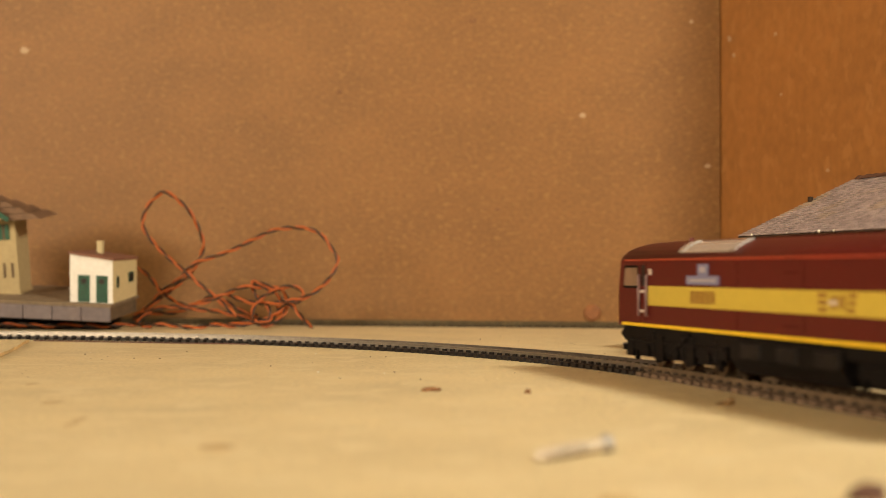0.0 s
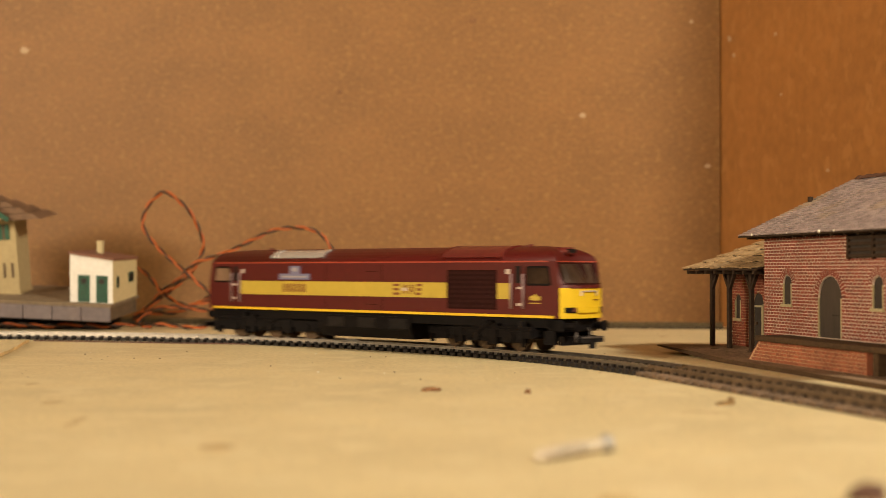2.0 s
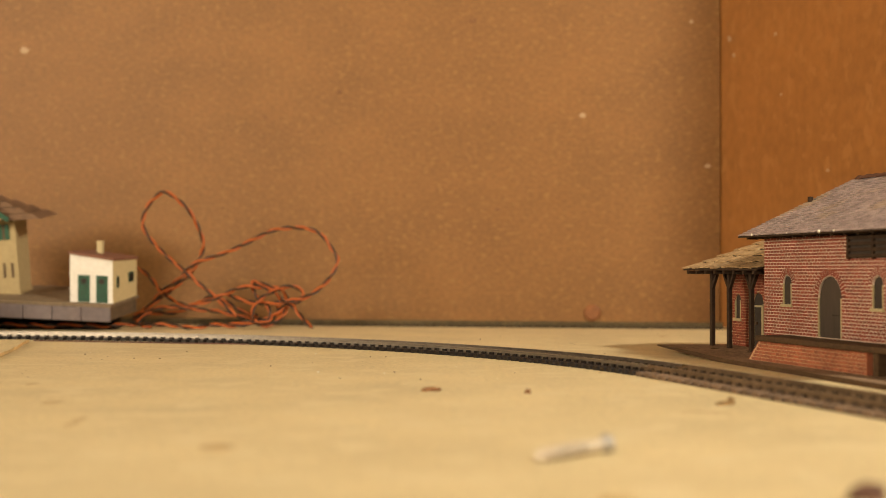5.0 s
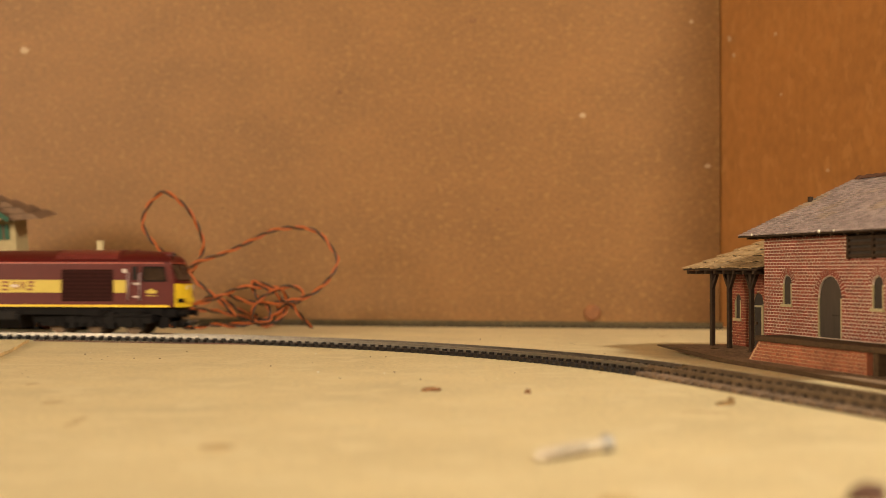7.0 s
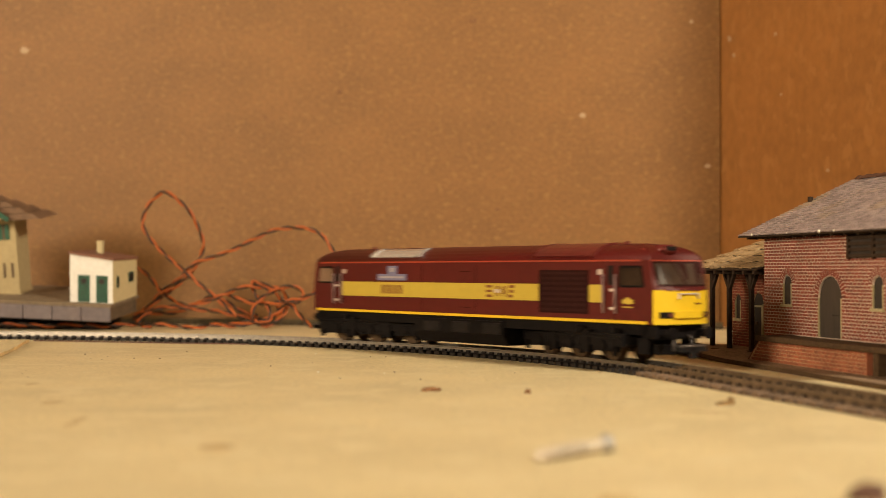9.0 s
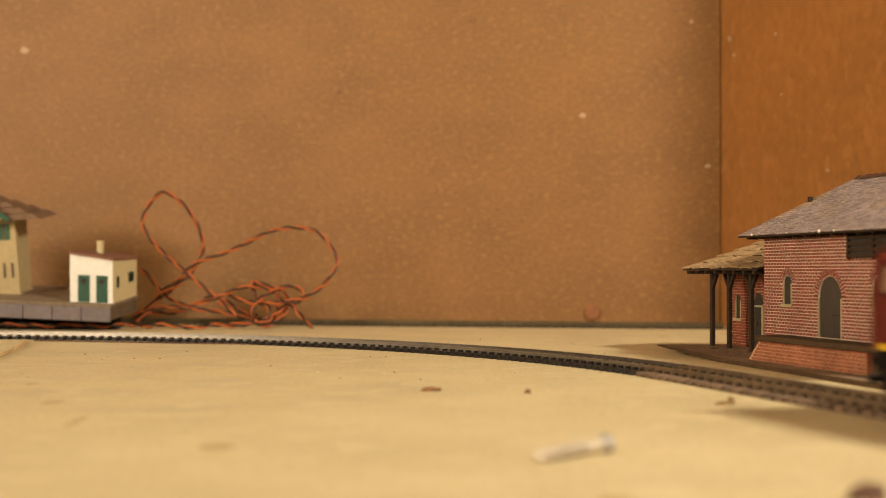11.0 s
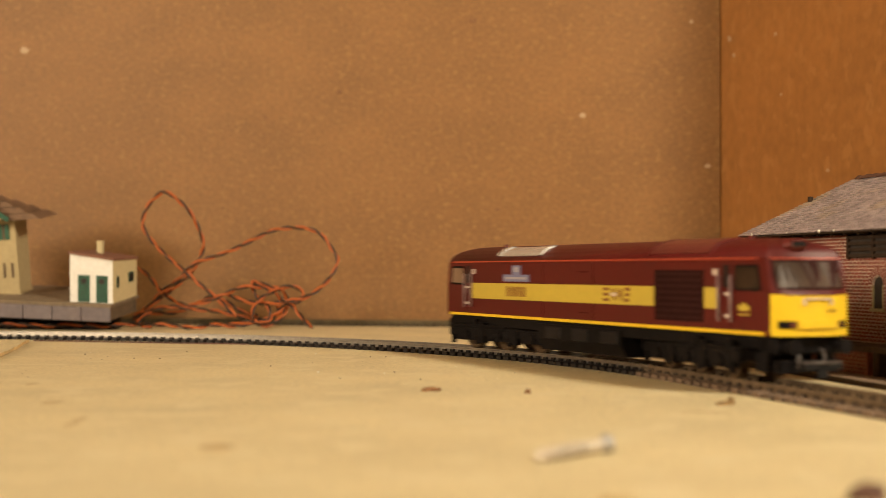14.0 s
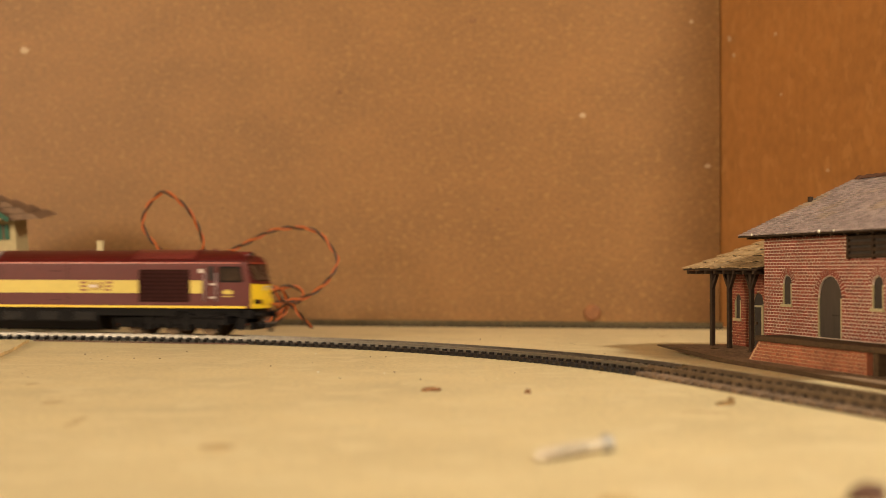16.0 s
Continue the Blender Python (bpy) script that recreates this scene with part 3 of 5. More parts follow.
        box(bm, x + e * 0.0033 - 0.0012, x + e * 0.0033 + 0.0012, -0.0032, 0.0032, 0.0536, 0.0554)
        part("horn_grille", bm, MAT_BOX, pod)
        # buffer beam, buffers, steps and coupling
        xe = XF if e > 0 else XR
        bm = bmnew()
        x0, x1 = sorted((xe - e * 0.006, xe + e * 0.0036))
        box(bm, x0, x1, -0.0150, 0.0150, 0.0150, 0.0216)
        bevel(bm, 0.0008)
        beam = part("buffer_beam", bm, MAT_BLACK, loco, "black buffer beam")
        for s in (-1, 1):
            bm = bmnew()
            rod(bm, (xe + e * 0.003, s * 0.0112, 0.0178), (xe + e * 0.0088, s * 0.0112, 0.0178), 0.0017, 10)
            rod(bm, (xe + e * 0.0088, s * 0.0112, 0.0178), (xe + e * 0.0098, s * 0.0112, 0.0178), 0.0027 if e > 0 else 0.0019, 14)
            part("buffer", bm, MAT_BLACK, beam, "round black buffer", smooth=False)
            bm = bmnew()
            x0, x1 = sorted((xe - e * 0.0075, xe - e * 0.0010))
            y0, y1 = sorted((s * 0.0118, s * 0.0152))
            box(bm, x0, x1, y0, y1, 0.0088, 0.0155)
            part("cab_step", bm, MAT_BLACK, beam)
        bm = bmnew()
        reach = 0.0108 if e > 0 else 0.0185      # the rear hook is drawn out
        x0, x1 = sorted((xe - e * 0.002, xe + e * (reach - 0.0008)))
        box(bm, x0, x1, -0.0030, 0.0030, 0.0098, 0.0118 if e > 0 else 0.0136)
        x0, x1 = sorted((xe + e * (reach - 0.0013), xe + e * reach))
        box(bm, x0, x1, -0.0085, 0.0085, 0.0100, 0.0122)
        box(bm, x0, x1, -0.0020, 0.0020, 0.0070, 0.0120)
        coupling = part("coupling", bm, MAT_BUFFER, loco, "hooked coupling bar")
        bm = bmnew()
        rod(bm, (xe + e * (reach - 0.0004), -0.0084, 0.0124), (xe + e * (reach - 0.0004), 0.0084, 0.0124), 0.0006, 8)
        part("coupling_wire", bm, MAT_PIPE, coupling, "worn bright coupling wire", smooth=True)
        for y in (-0.0062, 0.0050):
            bm = bmnew()
            rod(bm, (xe + e * 0.0036, y, 0.0168), (xe + e * 0.0052, y, 0.0150), 0.0006, 8)
            rod(bm, (xe + e * 0.0052, y, 0.0150), (xe + e * 0.0050, y, 0.0100), 0.0006, 8)
            part("brake_pipe", bm, MAT_PIPE, beam, "dull metal brake pipe", smooth=True)
        bm = bmnew()
        x0, x1 = sorted((xe + e * 0.0005, xe + e * 0.0030))
        box(bm, x0, x1, -0.0135, 0.0135, 0.0085, 0.0128)
        part("plough", bm, MAT_BLACK, loco)

    bm = bmnew()
    prism(bm, [(-0.0158, 0.0200), (-0.0158, 0.0130), (-0.0125, 0.0080), (0.0125, 0.0080), (0.0158, 0.0130), (0.0158, 0.0200)], "x", -0.098, -0.026)
    tank = part("fuel_tank", bm, MAT_BLACK, loco, "black fuel tank between the bogies")
    for s in (-1, 1):
        for x in (-0.090, -0.066, -0.042):
            bm = bmnew()
            y0, y1 = sorted((s * 0.0150, s * 0.0164))
            box(bm, x, x + 0.014, y0, y1, 0.0135, 0.0190)
            bevel(bm, 0.0004)
            part("equipment_box", bm, MAT_BOX, tank)
    for x in (-0.152, 0.046):
        bm = bmnew()
        rod(bm, (x, -0.0040, 0.0560), (x, -0.0040, 0.0580), 0.0014, 10, 0.0011)
        part("roof_vent", bm, MAT_MAROON_ROOF, loco, "small round roof vent", smooth=False)
    # raised silver plates added as the white highlights at the grille's ends
    for x in (-0.139, -0.0985):
        bm = bmnew()
        roof_panel(bm, x, x + 0.0042, 0.0518, 0.0560, (-1, 1), 0.0008)
        part("grille_rim", bm, MAT_SILVER, loco, "silver plate added for the roof grille's highlight")
    for x in (-0.0032, 0.0372):
        bm = bmnew()
        roof_panel(bm, x, x + 0.0005, 0.0505, 0.0569, (-1, 1), 0.0009)
        part("roof_rib", bm, MAT_MAROON_ROOF, loco)
    bm = bmnew()
    box(bm, XR + 0.002, XF - 0.002, -0.0150, 0.0150, 0.0168, 0.0217)
    part("underframe", bm, MAT_BLACK, loco)
    for e in (-1, 1):
        bog = part("bogie", bogie_mesh(), MAT_BLACK, loco, "black three-axle bogie")
        bog.matrix_local = pose(XC + e * 0.083, 0, BODY_DROP)
        BOGIES.append((bog, e))
        for k in (-1, 0, 1):
            w = part("wheelset", wheel_mesh(), MAT_WHEEL, bog, "brass-coloured wheels on one axle")
            w.matrix_local = pose(k * 0.0265, 0, RAIL_TOP + 0.0069)
            WHEELS.append((w, k))
    return loco


LOCO = locomotive()

# ---- the goods shed by the straight track ----
SHED_YAW = -76.0
SHED = pose(0.1490, 0.6500, 0.0, 0, 0, SHED_YAW)
FACE = 0.010                # front face of the upper wall
WALL_L, WALL_R = -0.0047, 0.152
PLINTH_Y = -0.006           # front face of the loading platform
OPENINGS = [("window", 0.0143, 0.0223, 0.0285, 0.0423), ("door", 0.0468, 0.0666, 0.0143, 0.0420), ("window", 0.0913, 0.0993, 0.0285, 0.0423),
            ("door", 0.1130, 0.1328, 0.0143, 0.0420)]


def pierced_wall(bm, x0, x1, z0, z1, y0, y1, openings):
    """A slab along x with round-headed openings."""
    x = x0
    for _, a, b, sill, top in sorted(openings, key=lambda o: o[1]):
        box(bm, x, a, y0, y1, z0, z1)
        if sill > z0 + 1e-5:
            box(bm, a, b, y0, y1, z0, sill)
        box(bm, a, b, y0, y1, top, z1)
        r, c = (b - a) / 2, (a + b) / 2
        spring = top - r
        for s in (-1, 1):
            arc = [(c + s * r * math.cos(k * math.pi / 16), spring + r * math.sin(k * math.pi / 16)) for k in range(9)]
            prism(bm, [(c + s * r, top)] + arc, "y", y0, y1)
        x = b
    box(bm, x, x1, y0, y1, z0, z1)


def arched_ring(c, z_low, spring, r, w):
    outer = [(c + r * math.cos(k * math.pi / 14), spring + r * math.sin(k * math.pi / 14)) for k in range(15)]
    inner = [(c + (r - w) * math.cos(k * math.pi / 14), spring + (r - w) * math.sin(k * math.pi / 14)) for k in range(15)]
    return [(c + r, z_low)] + outer + [(c - r, z_low)], [(c + r - w, z_low)] + inner + [(c - r + w, z_low)]


def arch_filling(parent, kind, a, b, sill, top, y, shade=None):
    """Frame and leaf of one opening, set back in the wall."""
    c, r = (a + b) / 2, (b - a) / 2
    spring = top - r
    leaf, inner = arched_ring(c, sill, spring, r - 0.0006, 0.0)
    bm = bmnew()
    prism(bm, leaf, "y", y + 0.0005, y + 0.0011)
    if kind == "door":
        d = part("door", bm, shade or MAT_DOOR, parent, "grey-brown round-headed plank door")
        bm = bmnew()
        box(bm, c + r * 0.15, c + r * 0.75, y + 0.0003, y + 0.0006, sill + (top - sill) * 0.36, sill + (top - sill) * 0.36 + 0.0006)
        part("latch", bm, MAT_DARK, d, "dark iron latch")
    else:
        d = part("window", bm, MAT_DARK, parent, "dark narrow round-headed window")
        bm = bmnew()
        box(bm, a - 0.0012, b + 0.0012, y - 0.0010, y + 0.0020, sill - 0.0013, sill)
        part("sill", bm, MAT_CREAM, d, "cream stone sill")
    bm = bmnew()
    for x0, x1 in ((a - 0.0001, a + 0.0005), (b - 0.0005, b + 0.0001)):
        box(bm, x0, x1, y - 0.0003, y + 0.0018, sill, spring)
    part("frame", bm, MAT_CREAM, d, "cream stone surround")


def brick_field(x0, x1, z0, z1, pitch_x, pitch_z, gap, openings, margin=0.0):
    """Centres and widths of the bricks of a wall, in courses, clear of the openings."""
    out = []
    rows = int(round((z1 - z0) / pitch_z))
    for j in range(rows):
        z = z0 + (j + 0.5) * (z1 - z0) / rows
        x = x0 - (pitch_x / 2 if j % 2 else 0.0)
        while x < x1 - 1e-6:
            a, b = max(x, x0), min(x + pitch_x, x1)
            x += pitch_x
            for kind, oa, ob, sill, top in openings:
                if kind == "louvre":
                    if z + pitch_z * 0.3 > sill and b > oa:
                        b = min(b, oa)
                    continue
                r, c = (ob - oa) / 2, (oa + ob) / 2
                spring = top - r
                if z + pitch_z / 2 < sill or z - pitch_z / 2 > top + margin:
                    continue
                if z <= spring:
                    hw = r + 0.0001
                else:
                    hw = math.sqrt(max((r + margin) ** 2 - (z - spring) ** 2, 0.0))
                lo, hi = c - hw, c + hw
                if a < lo < b:
                    b = lo
                elif a < hi < b:
                    a = hi
                elif lo <= a and b <= hi:
                    b = a
            if b - a > pitch_x * 0.22:
                out.append(((a + b) / 2, z, b - a - gap))
    return out


def goods_shed():
    t = thing("goods_shed", "red brick model goods shed with slate roof and loading platform", "model building", SHED)
    louvre = ("louvre", 0.0739, 0.150, 0.0498, 0.0615)
    bm = bmnew()
    pierced_wall(bm, WALL_L, WALL_R, 0.0022, 0.0620, FACE, FACE + 0.004, OPENINGS)
    wall = part("wall", bm, MAT_MORTAR, t, "brick wall with pale mortar joints")
    bm = bmnew()
    prism(bm, [(FACE + 0.004, 0.0022), (0.122, 0.0022), (0.122, 0.0600), (0.066, 0.0855), (FACE + 0.004, 0.0605)], "x", WALL_L, WALL_L + 0.003)
    prism(bm, [(FACE + 0.004, 0.0022), (0.122, 0.0022), (0.122, 0.0600), (0.066, 0.0855), (FACE + 0.004, 0.0605)], "x", WALL_R - 0.003, WALL_R)
    box(bm, WALL_L + 0.003, WALL_R - 0.003, 0.119, 0.122, 0.0022, 0.060)
    part("gable_wall", bm, MAT_BRICK_MANY, t, "plain red brick end walls")
    for kind, a, b, sill, top in OPENINGS:
        arch_filling(t, kind, a, b, sill, top, FACE)
    # louvred opening under the eaves
    bm = bmnew()
    box(bm, louvre[1], louvre[2], FACE - 0.0006, FACE + 0.0001, louvre[3], 0.0620)
    lv = part("louvre", bm, MAT_DARK, t, "dark slatted ventilation opening")
    for k in range(5):
        bm = bmnew()
        z = louvre[3] + 0.0004 + k * 0.0026
        box(bm, louvre[1], louvre[2], FACE - 0.0016, FACE - 0.0005, z, z + 0.0013)
        part("slat", bm, MAT_TIMBER, lv)
    for x in (louvre[1], 0.0935, 0.113):
        bm = bmnew()
        box(bm, x - 0.0004, x + 0.0009, FACE - 0.0018, FACE - 0.0004, louvre[3] - 0.0004, 0.0620)
        part("upright", bm, MAT_TIMBER, lv)
    # loading platform: battered brick plinth and timber ledge
    bm = bmnew()
    v = box(bm, 0.0090, 0.1120, PLINTH_Y + 0.0004, FACE, 0.0020, 0.0116)
    for q in v:
        if q.co.x < 0.01 and q.co.z > 0.01:
            q.co.x = 0.0205
    box(bm, 0.134, WALL_R, PLINTH_Y + 0.0004, FACE, 0.0020, 0.0116)
    plinth = part("plinth", bm, MAT_PLINTH_JOINT, t, "orange brick loading platform")
    bm = bmnew()
    prism(bm, [(0.0086, 0.0020), (0.0091, 0.0020), (0.0206, 0.0116), (0.0201, 0.0116)], "y", PLINTH_Y + 0.0002, FACE)
    box(bm, 0.1119, 0.1125, PLINTH_Y + 0.0002, FACE, 0.0020, 0.0116)
    part("plinth_end", bm, MAT_PLINTH, t, "orange brick ends of the loading platform")
    # a dark sheet closes the recess in place of its deep shade
    bm = bmnew()
    box(bm, 0.1126, 0.134, FACE - 0.0005, FACE, 0.0020, 0.0116)
    part("recess", bm, MAT_DARK, t, "dark sheet for the shade in the platform recess")
    bm = bmnew()
    box(bm, 0.0198, WALL_R, PLINTH_Y - 0.0018, FACE, 0.0116, 0.0141)
    bevel(bm, 0.0004)
    part("ledge", bm, MAT_LEDGE, t, "brown timber platform edge")
    bm = bmnew()
    box(bm, 0.117, 0.121, PLINTH_Y, PLINTH_Y + 0.004, 0.0020, 0.0116)
    part("prop", bm, MAT_LEDGE, t)
    # base plate, its free corner curled up
    bm = bmnew()
    front, back_edge = [], []
    for k in range(25):
        x = -0.088 + 0.248 * k / 24
        lift = 0.0034 * max(0.0, (0.006 - x) / 0.094) ** 1.3
        yf = -0.0110 - 0.012 * (x + 0.083) / 0.243
        yb = 0.126 if x > -0.07 else 0.03 + 0.096 * (x + 0.083) / 0.013
        for row, y in ((front, yf), (back_edge, max(yb, yf + 0.004))):
            row.append((bm.verts.new((x, y, lift)), bm.verts.new((x, y, lift + 0.0022 * min(1.0, 0.3 + 0.7 * (x + 0.088) / 0.05)))))
    for k in range(24):
        (a0, a1), (b0, b1) = front[k], front[k + 1]
        (c0, c1), (d0, d1) = back_edge[k], back_edge[k + 1]
        for f in ((a1, b1, d1, c1), (a0, c0, d0, b0), (a0, b0, b1, a1), (c0, c1, d1, d0)):
            bm.faces.new(f)
    bm.faces.new((front[0][0], front[0][1], back_edge[0][1], back_edge[0][0]))
    bm.faces.new((front[-1][0], back_edge[-1][0], back_edge[-1][1], front[-1][1]))
    plate = part("base_plate", bm, MAT_BASE, t, "dark curled wooden base plate")
    plate.data.materials.append(MAT_LEDGE)
    for p in plate.data.polygons:
        p.material_index = 1 if abs(p.normal.z) < 0.5 else 0
    roof_of_shed(t)
    annex(t)
    return t, wall, plinth, louvre


def slate_slope(bm, x0, x1, lo, hi, courses, slate, thick, rnd, ragged=0.0, lean=0.10):
    """Courses of single slates from the eave lo=(y, z) to the ridge hi=(y, z)."""
    dy, dz = (hi[0] - lo[0]) / courses, (hi[1] - lo[1]) / courses
    ln = math.hypot(dy, dz)
    ang = math.atan2(dz, dy)
    for j in range(courses):
        x = x0 - (slate / 2 if j % 2 else 0.0)
        while x < x1:
            a, b = max(x, x0), min(x + slate * (1 + ragged * rnd.uniform(-0.4, 0.4)), x1)
            x = max(b, x + slate * 0.5)
            if b - a < 0.0004:
                continue
            m = Matrix.Translation((0, lo[0] + dy * j, lo[1] + dz * j)) @ Matrix.Rotation(ang - lean + rnd.uniform(-0.02, 0.02), 4, "X")
            cut = rnd.uniform(0, 0.10 + ragged) * ln
            box(bm, a + 0.00008, b - 0.00008, -0.1 * ln + cut, ln * 1.12, thick * 0.6, thick * 1.6, m)


def roof_of_shed(t):
    rnd = random.Random(5)
    lo, hi = (0.0020, 0.0612), (0.0660, 0.0905)
    xl, xr = -0.0170, 0.165
    bm = bmnew()
    prism(bm, [(lo[0], lo[1]), (hi[0], hi[1]), (0.130, 0.0612), (0.130, 0.0604), (hi[0], hi[1] - 0.0012), (lo[0], lo[1] - 0.0006)], "x", xl + 0.0003, xr)
    roof = part("roof", bm, MAT_TIMBER, t, "boarded underside of the roof")
    bm = bmnew()
    slate_slope(bm, xl, xr, lo, hi, 25, 0.0030, 0.0005, rnd, 0.05, 0.17)
    tagged(part("slating", bm, MAT_SLATE, roof, "weathered grey-brown slates"), kind="stuff")
    bm = bmnew()
    slate_slope(bm, xl, xr, lo, hi, 8, 0.012, 0.0005, rnd)
    for q in bm.verts:
        q.co.y = 2 * hi[0] - q.co.y
    tagged(part("slating", bm, MAT_SLATE, roof, "weathered grey-brown slates"), kind="stuff")
    for k in range(46):
        bm = bmnew()
        x = xl + 0.0045 + k * 0.0038
        prism(bm, [(-0.0022, -0.0012), (0.0, 0.0008), (0.0022, -0.0012), (0.0, -0.0006)], "x", 0, 0.0035)
        ob = part("ridge_tile", bm, MAT_RIDGE, roof)
        ob.matrix_local = pose(x, hi[0], hi[1] + 0.0012 + rnd.uniform(-0.0003, 0.0003))
    for k in range(16):
        bm = bmnew()
        x = -0.0120 + k * 0.0112
        box(bm, x, x + 0.0014, 0.0042, FACE, 0.0598, 0.0613)
        part("rafter_end", bm, MAT_TIMBER, roof)
    # flecks of filler along the eave
    for x, s in ((-0.0015, 0.0007), (0.0330, 0.0004), (0.0620, 0.0008), (0.0745, 0.0006)):
        bm = bmnew()
        bmesh.ops.create_icosphere(bm, subdivisions=1, radius=s)
        part("filler_fleck", bm, MAT_FLECK, roof).matrix_local = pose(x, 0.0018, 0.0618)
    # small vent by the back slope
    bm = bmnew()
    rod(bm, (0, 0, 0), (0, 0, 0.0026), 0.0014, 8)
    part("roof_vent", bm, MAT_TIMBER, roof).matrix_local = pose(-0.0135, 0.0400, 0.0790)


def annex(t):
    rnd = random.Random(8)
    ops = [("window", -0.0765, -0.0700, 0.0185, 0.0318), ("door", -0.0560, -0.0440, 0.0022, 0.0330)]
    # the wall takes the darker plinth mortar to add to the canopy's shade
    bm = bmnew()
    pierced_wall(bm, -0.0800, WALL_L, 0.0022, 0.0520, 0.030, 0.033, ops)
    box(bm, -0.0800, -0.0770, 0.033, 0.110, 0.0022, 0.052)
    wall = part("annex_wall", bm, MAT_PLINTH_JOINT, t, "brick wall under the canopy, mortar darkened for shade")
    for kind, a, b, sill, top in ops:
        arch_filling(t, kind, a, b, sill, top, 0.030, MAT_DARK)
    bm = bmnew()
    box(bm, -0.0560, -0.0440, 0.0299, 0.0308, 0.0252, 0.0262)
    part("transom", bm, MAT_CREAM, t, "cream bar under the fanlight")
    for x in (-0.0564, -0.0450):
        bm = bmnew()
        box(bm, x, x + 0.0014, 0.0292, 0.0312, 0.0022, 0.0262)
        part("door_post", bm, MAT_CREAM, t, "cream stone door post")
    bm = bmnew()
    box(bm, -0.0526, -0.0514, 0.0297, 0.0306, 0.0160, 0.0176)
    part("door_knob", bm, MAT_WHEEL, t, "small brass door knob")
    bm = bmnew()
    for x, z, w in brick_field(-0.0800, WALL_L, 0.0022, 0.0500, 0.0025, 0.00148, 0.00032, ops):
        box(bm, x - w / 2, x + w / 2, 0.02988, 0.0302, z - 0.00064, z + 0.00064)
    tagged(part("bricks", bm, MAT_BRICK_MANY, wall), kind="stuff")
    for x in (-0.0760, -0.0555, -0.0305):
        bm = bmnew()
        box(bm, x - 0.0012, x + 0.0012, 0.0150, 0.0174, 0.0020, 0.0440)
        bevel(bm, 0.0003)
        post = part("post", bm, MAT_TIMBER, t, "dark timber canopy post")
        bm = bmnew()
        box(bm, x - 0.0018, x + 0.0018, 0.0144, 0.0180, 0.0020, 0.0036)
        part("foot", bm, MAT_TIMBER, post)
        for s in (-1, 1):
            if x < -0.07 and s < 0:
                continue
            bm = bmnew()
            m = Matrix.Translation((x, 0.0162, 0.0345)) @ Matrix.Rotation(s * 0.62, 4, "Y")
            box(bm, -0.0008, 0.0008, -0.0008, 0.0008, 0.0, 0.0115, m)
            part("brace", bm, MAT_TIMBER, post)
    bm = bmnew()
    box(bm, -0.0890, WALL_L, 0.0148, 0.0176, 0.0430, 0.0455)
    part("beam", bm, MAT_TIMBER, t)
    lo, hi = (0.0060, 0.0452), (0.0660, 0.0648)
    bm = bmnew()
    prism(bm, [(lo[0], lo[1]), (hi[0], hi[1]), (0.126, 0.0452), (0.126, 0.0444), (hi[0], hi[1] - 0.0012), (lo[0], lo[1] - 0.0007)], "x", -0.0915, WALL_L - 0.0004)
    roof = part("canopy_roof", bm, MAT_TIMBER, t, "canopy roof boards")
    bm = bmnew()
    slate_slope(bm, -0.0922, WALL_L - 0.0004, lo, hi, 6, 0.0034, 0.0006, rnd, 0.30, 0.07)
    tagged(part("shake_covering", bm, MAT_SHAKE, roof, "mossy wooden shakes"), kind="stuff")
    for k in range(8):
        bm = bmnew()
        x = -0.0885 + k * 0.0110
        box(bm, x, x + 0.0020, 0.0068, 0.030, 0.0426, 0.0444)
        part("rafter_end", bm, MAT_TIMBER, roof)


SHED_THING, SHED_WALL, SHED_PLINTH, LOUVRE = goods_shed()


# ---- the tilted platform with the hut and the station ----
PLAT = pose(-0.2388, 0.9624, 0.0193, 6.2, 2.07, -7.9)


def platform():
    t = thing("station_platform", "grey model station platform, slightly tilted", "model platform", PLAT)
    bm = bmnew()
    prism(bm, [(0.0, 0.0), (0.0, 0.056), (-0.046, 0.056), (-0.046, 0.088), (-0.170, 0.088), (-0.170, 0.0)], "z", -0.0022, 0.0)
    part("deck", bm, MAT_DECK, t, "worn brown-grey platform top")
    bm = bmnew()
    prism(bm, [(-0.0012, 0.0014), (-0.0012, 0.0545), (-0.048, 0.0545), (-0.048, 0.086), (-0.170, 0.086), (-0.170, 0.0014)], "z", -0.0120, -0.0022)
    part("core", bm, MAT_CORE, t, "brown-grey platform side")
    for k in range(7):
        bm = bmnew()
        x = -0.0002 - k * 0.0222
        box(bm, x - 0.0217, x, 0.0, 0.0016, -0.0127, -0.0022)
        bevel(bm, 0.0004)
        part("panel", bm, MAT_PANEL, t, "grey lilac edge panel")
    m = PLAT.inverted()
    # the blocks are black to deepen the shade under the platform
    for x, y, w, d in ((-0.284, 1.006, 0.080, 0.020), (-0.368, 1.018, 0.086, 0.020)):
        bm = bmnew()
        v = box(bm, x - w / 2, x + w / 2, y - d / 2, y + d / 2, 0.0, 0.0155)
        for q in v:
            q.co = m @ q.co
        part("support", bm, MAT_BLACK, t, "black block that darkens the gap under the platform")


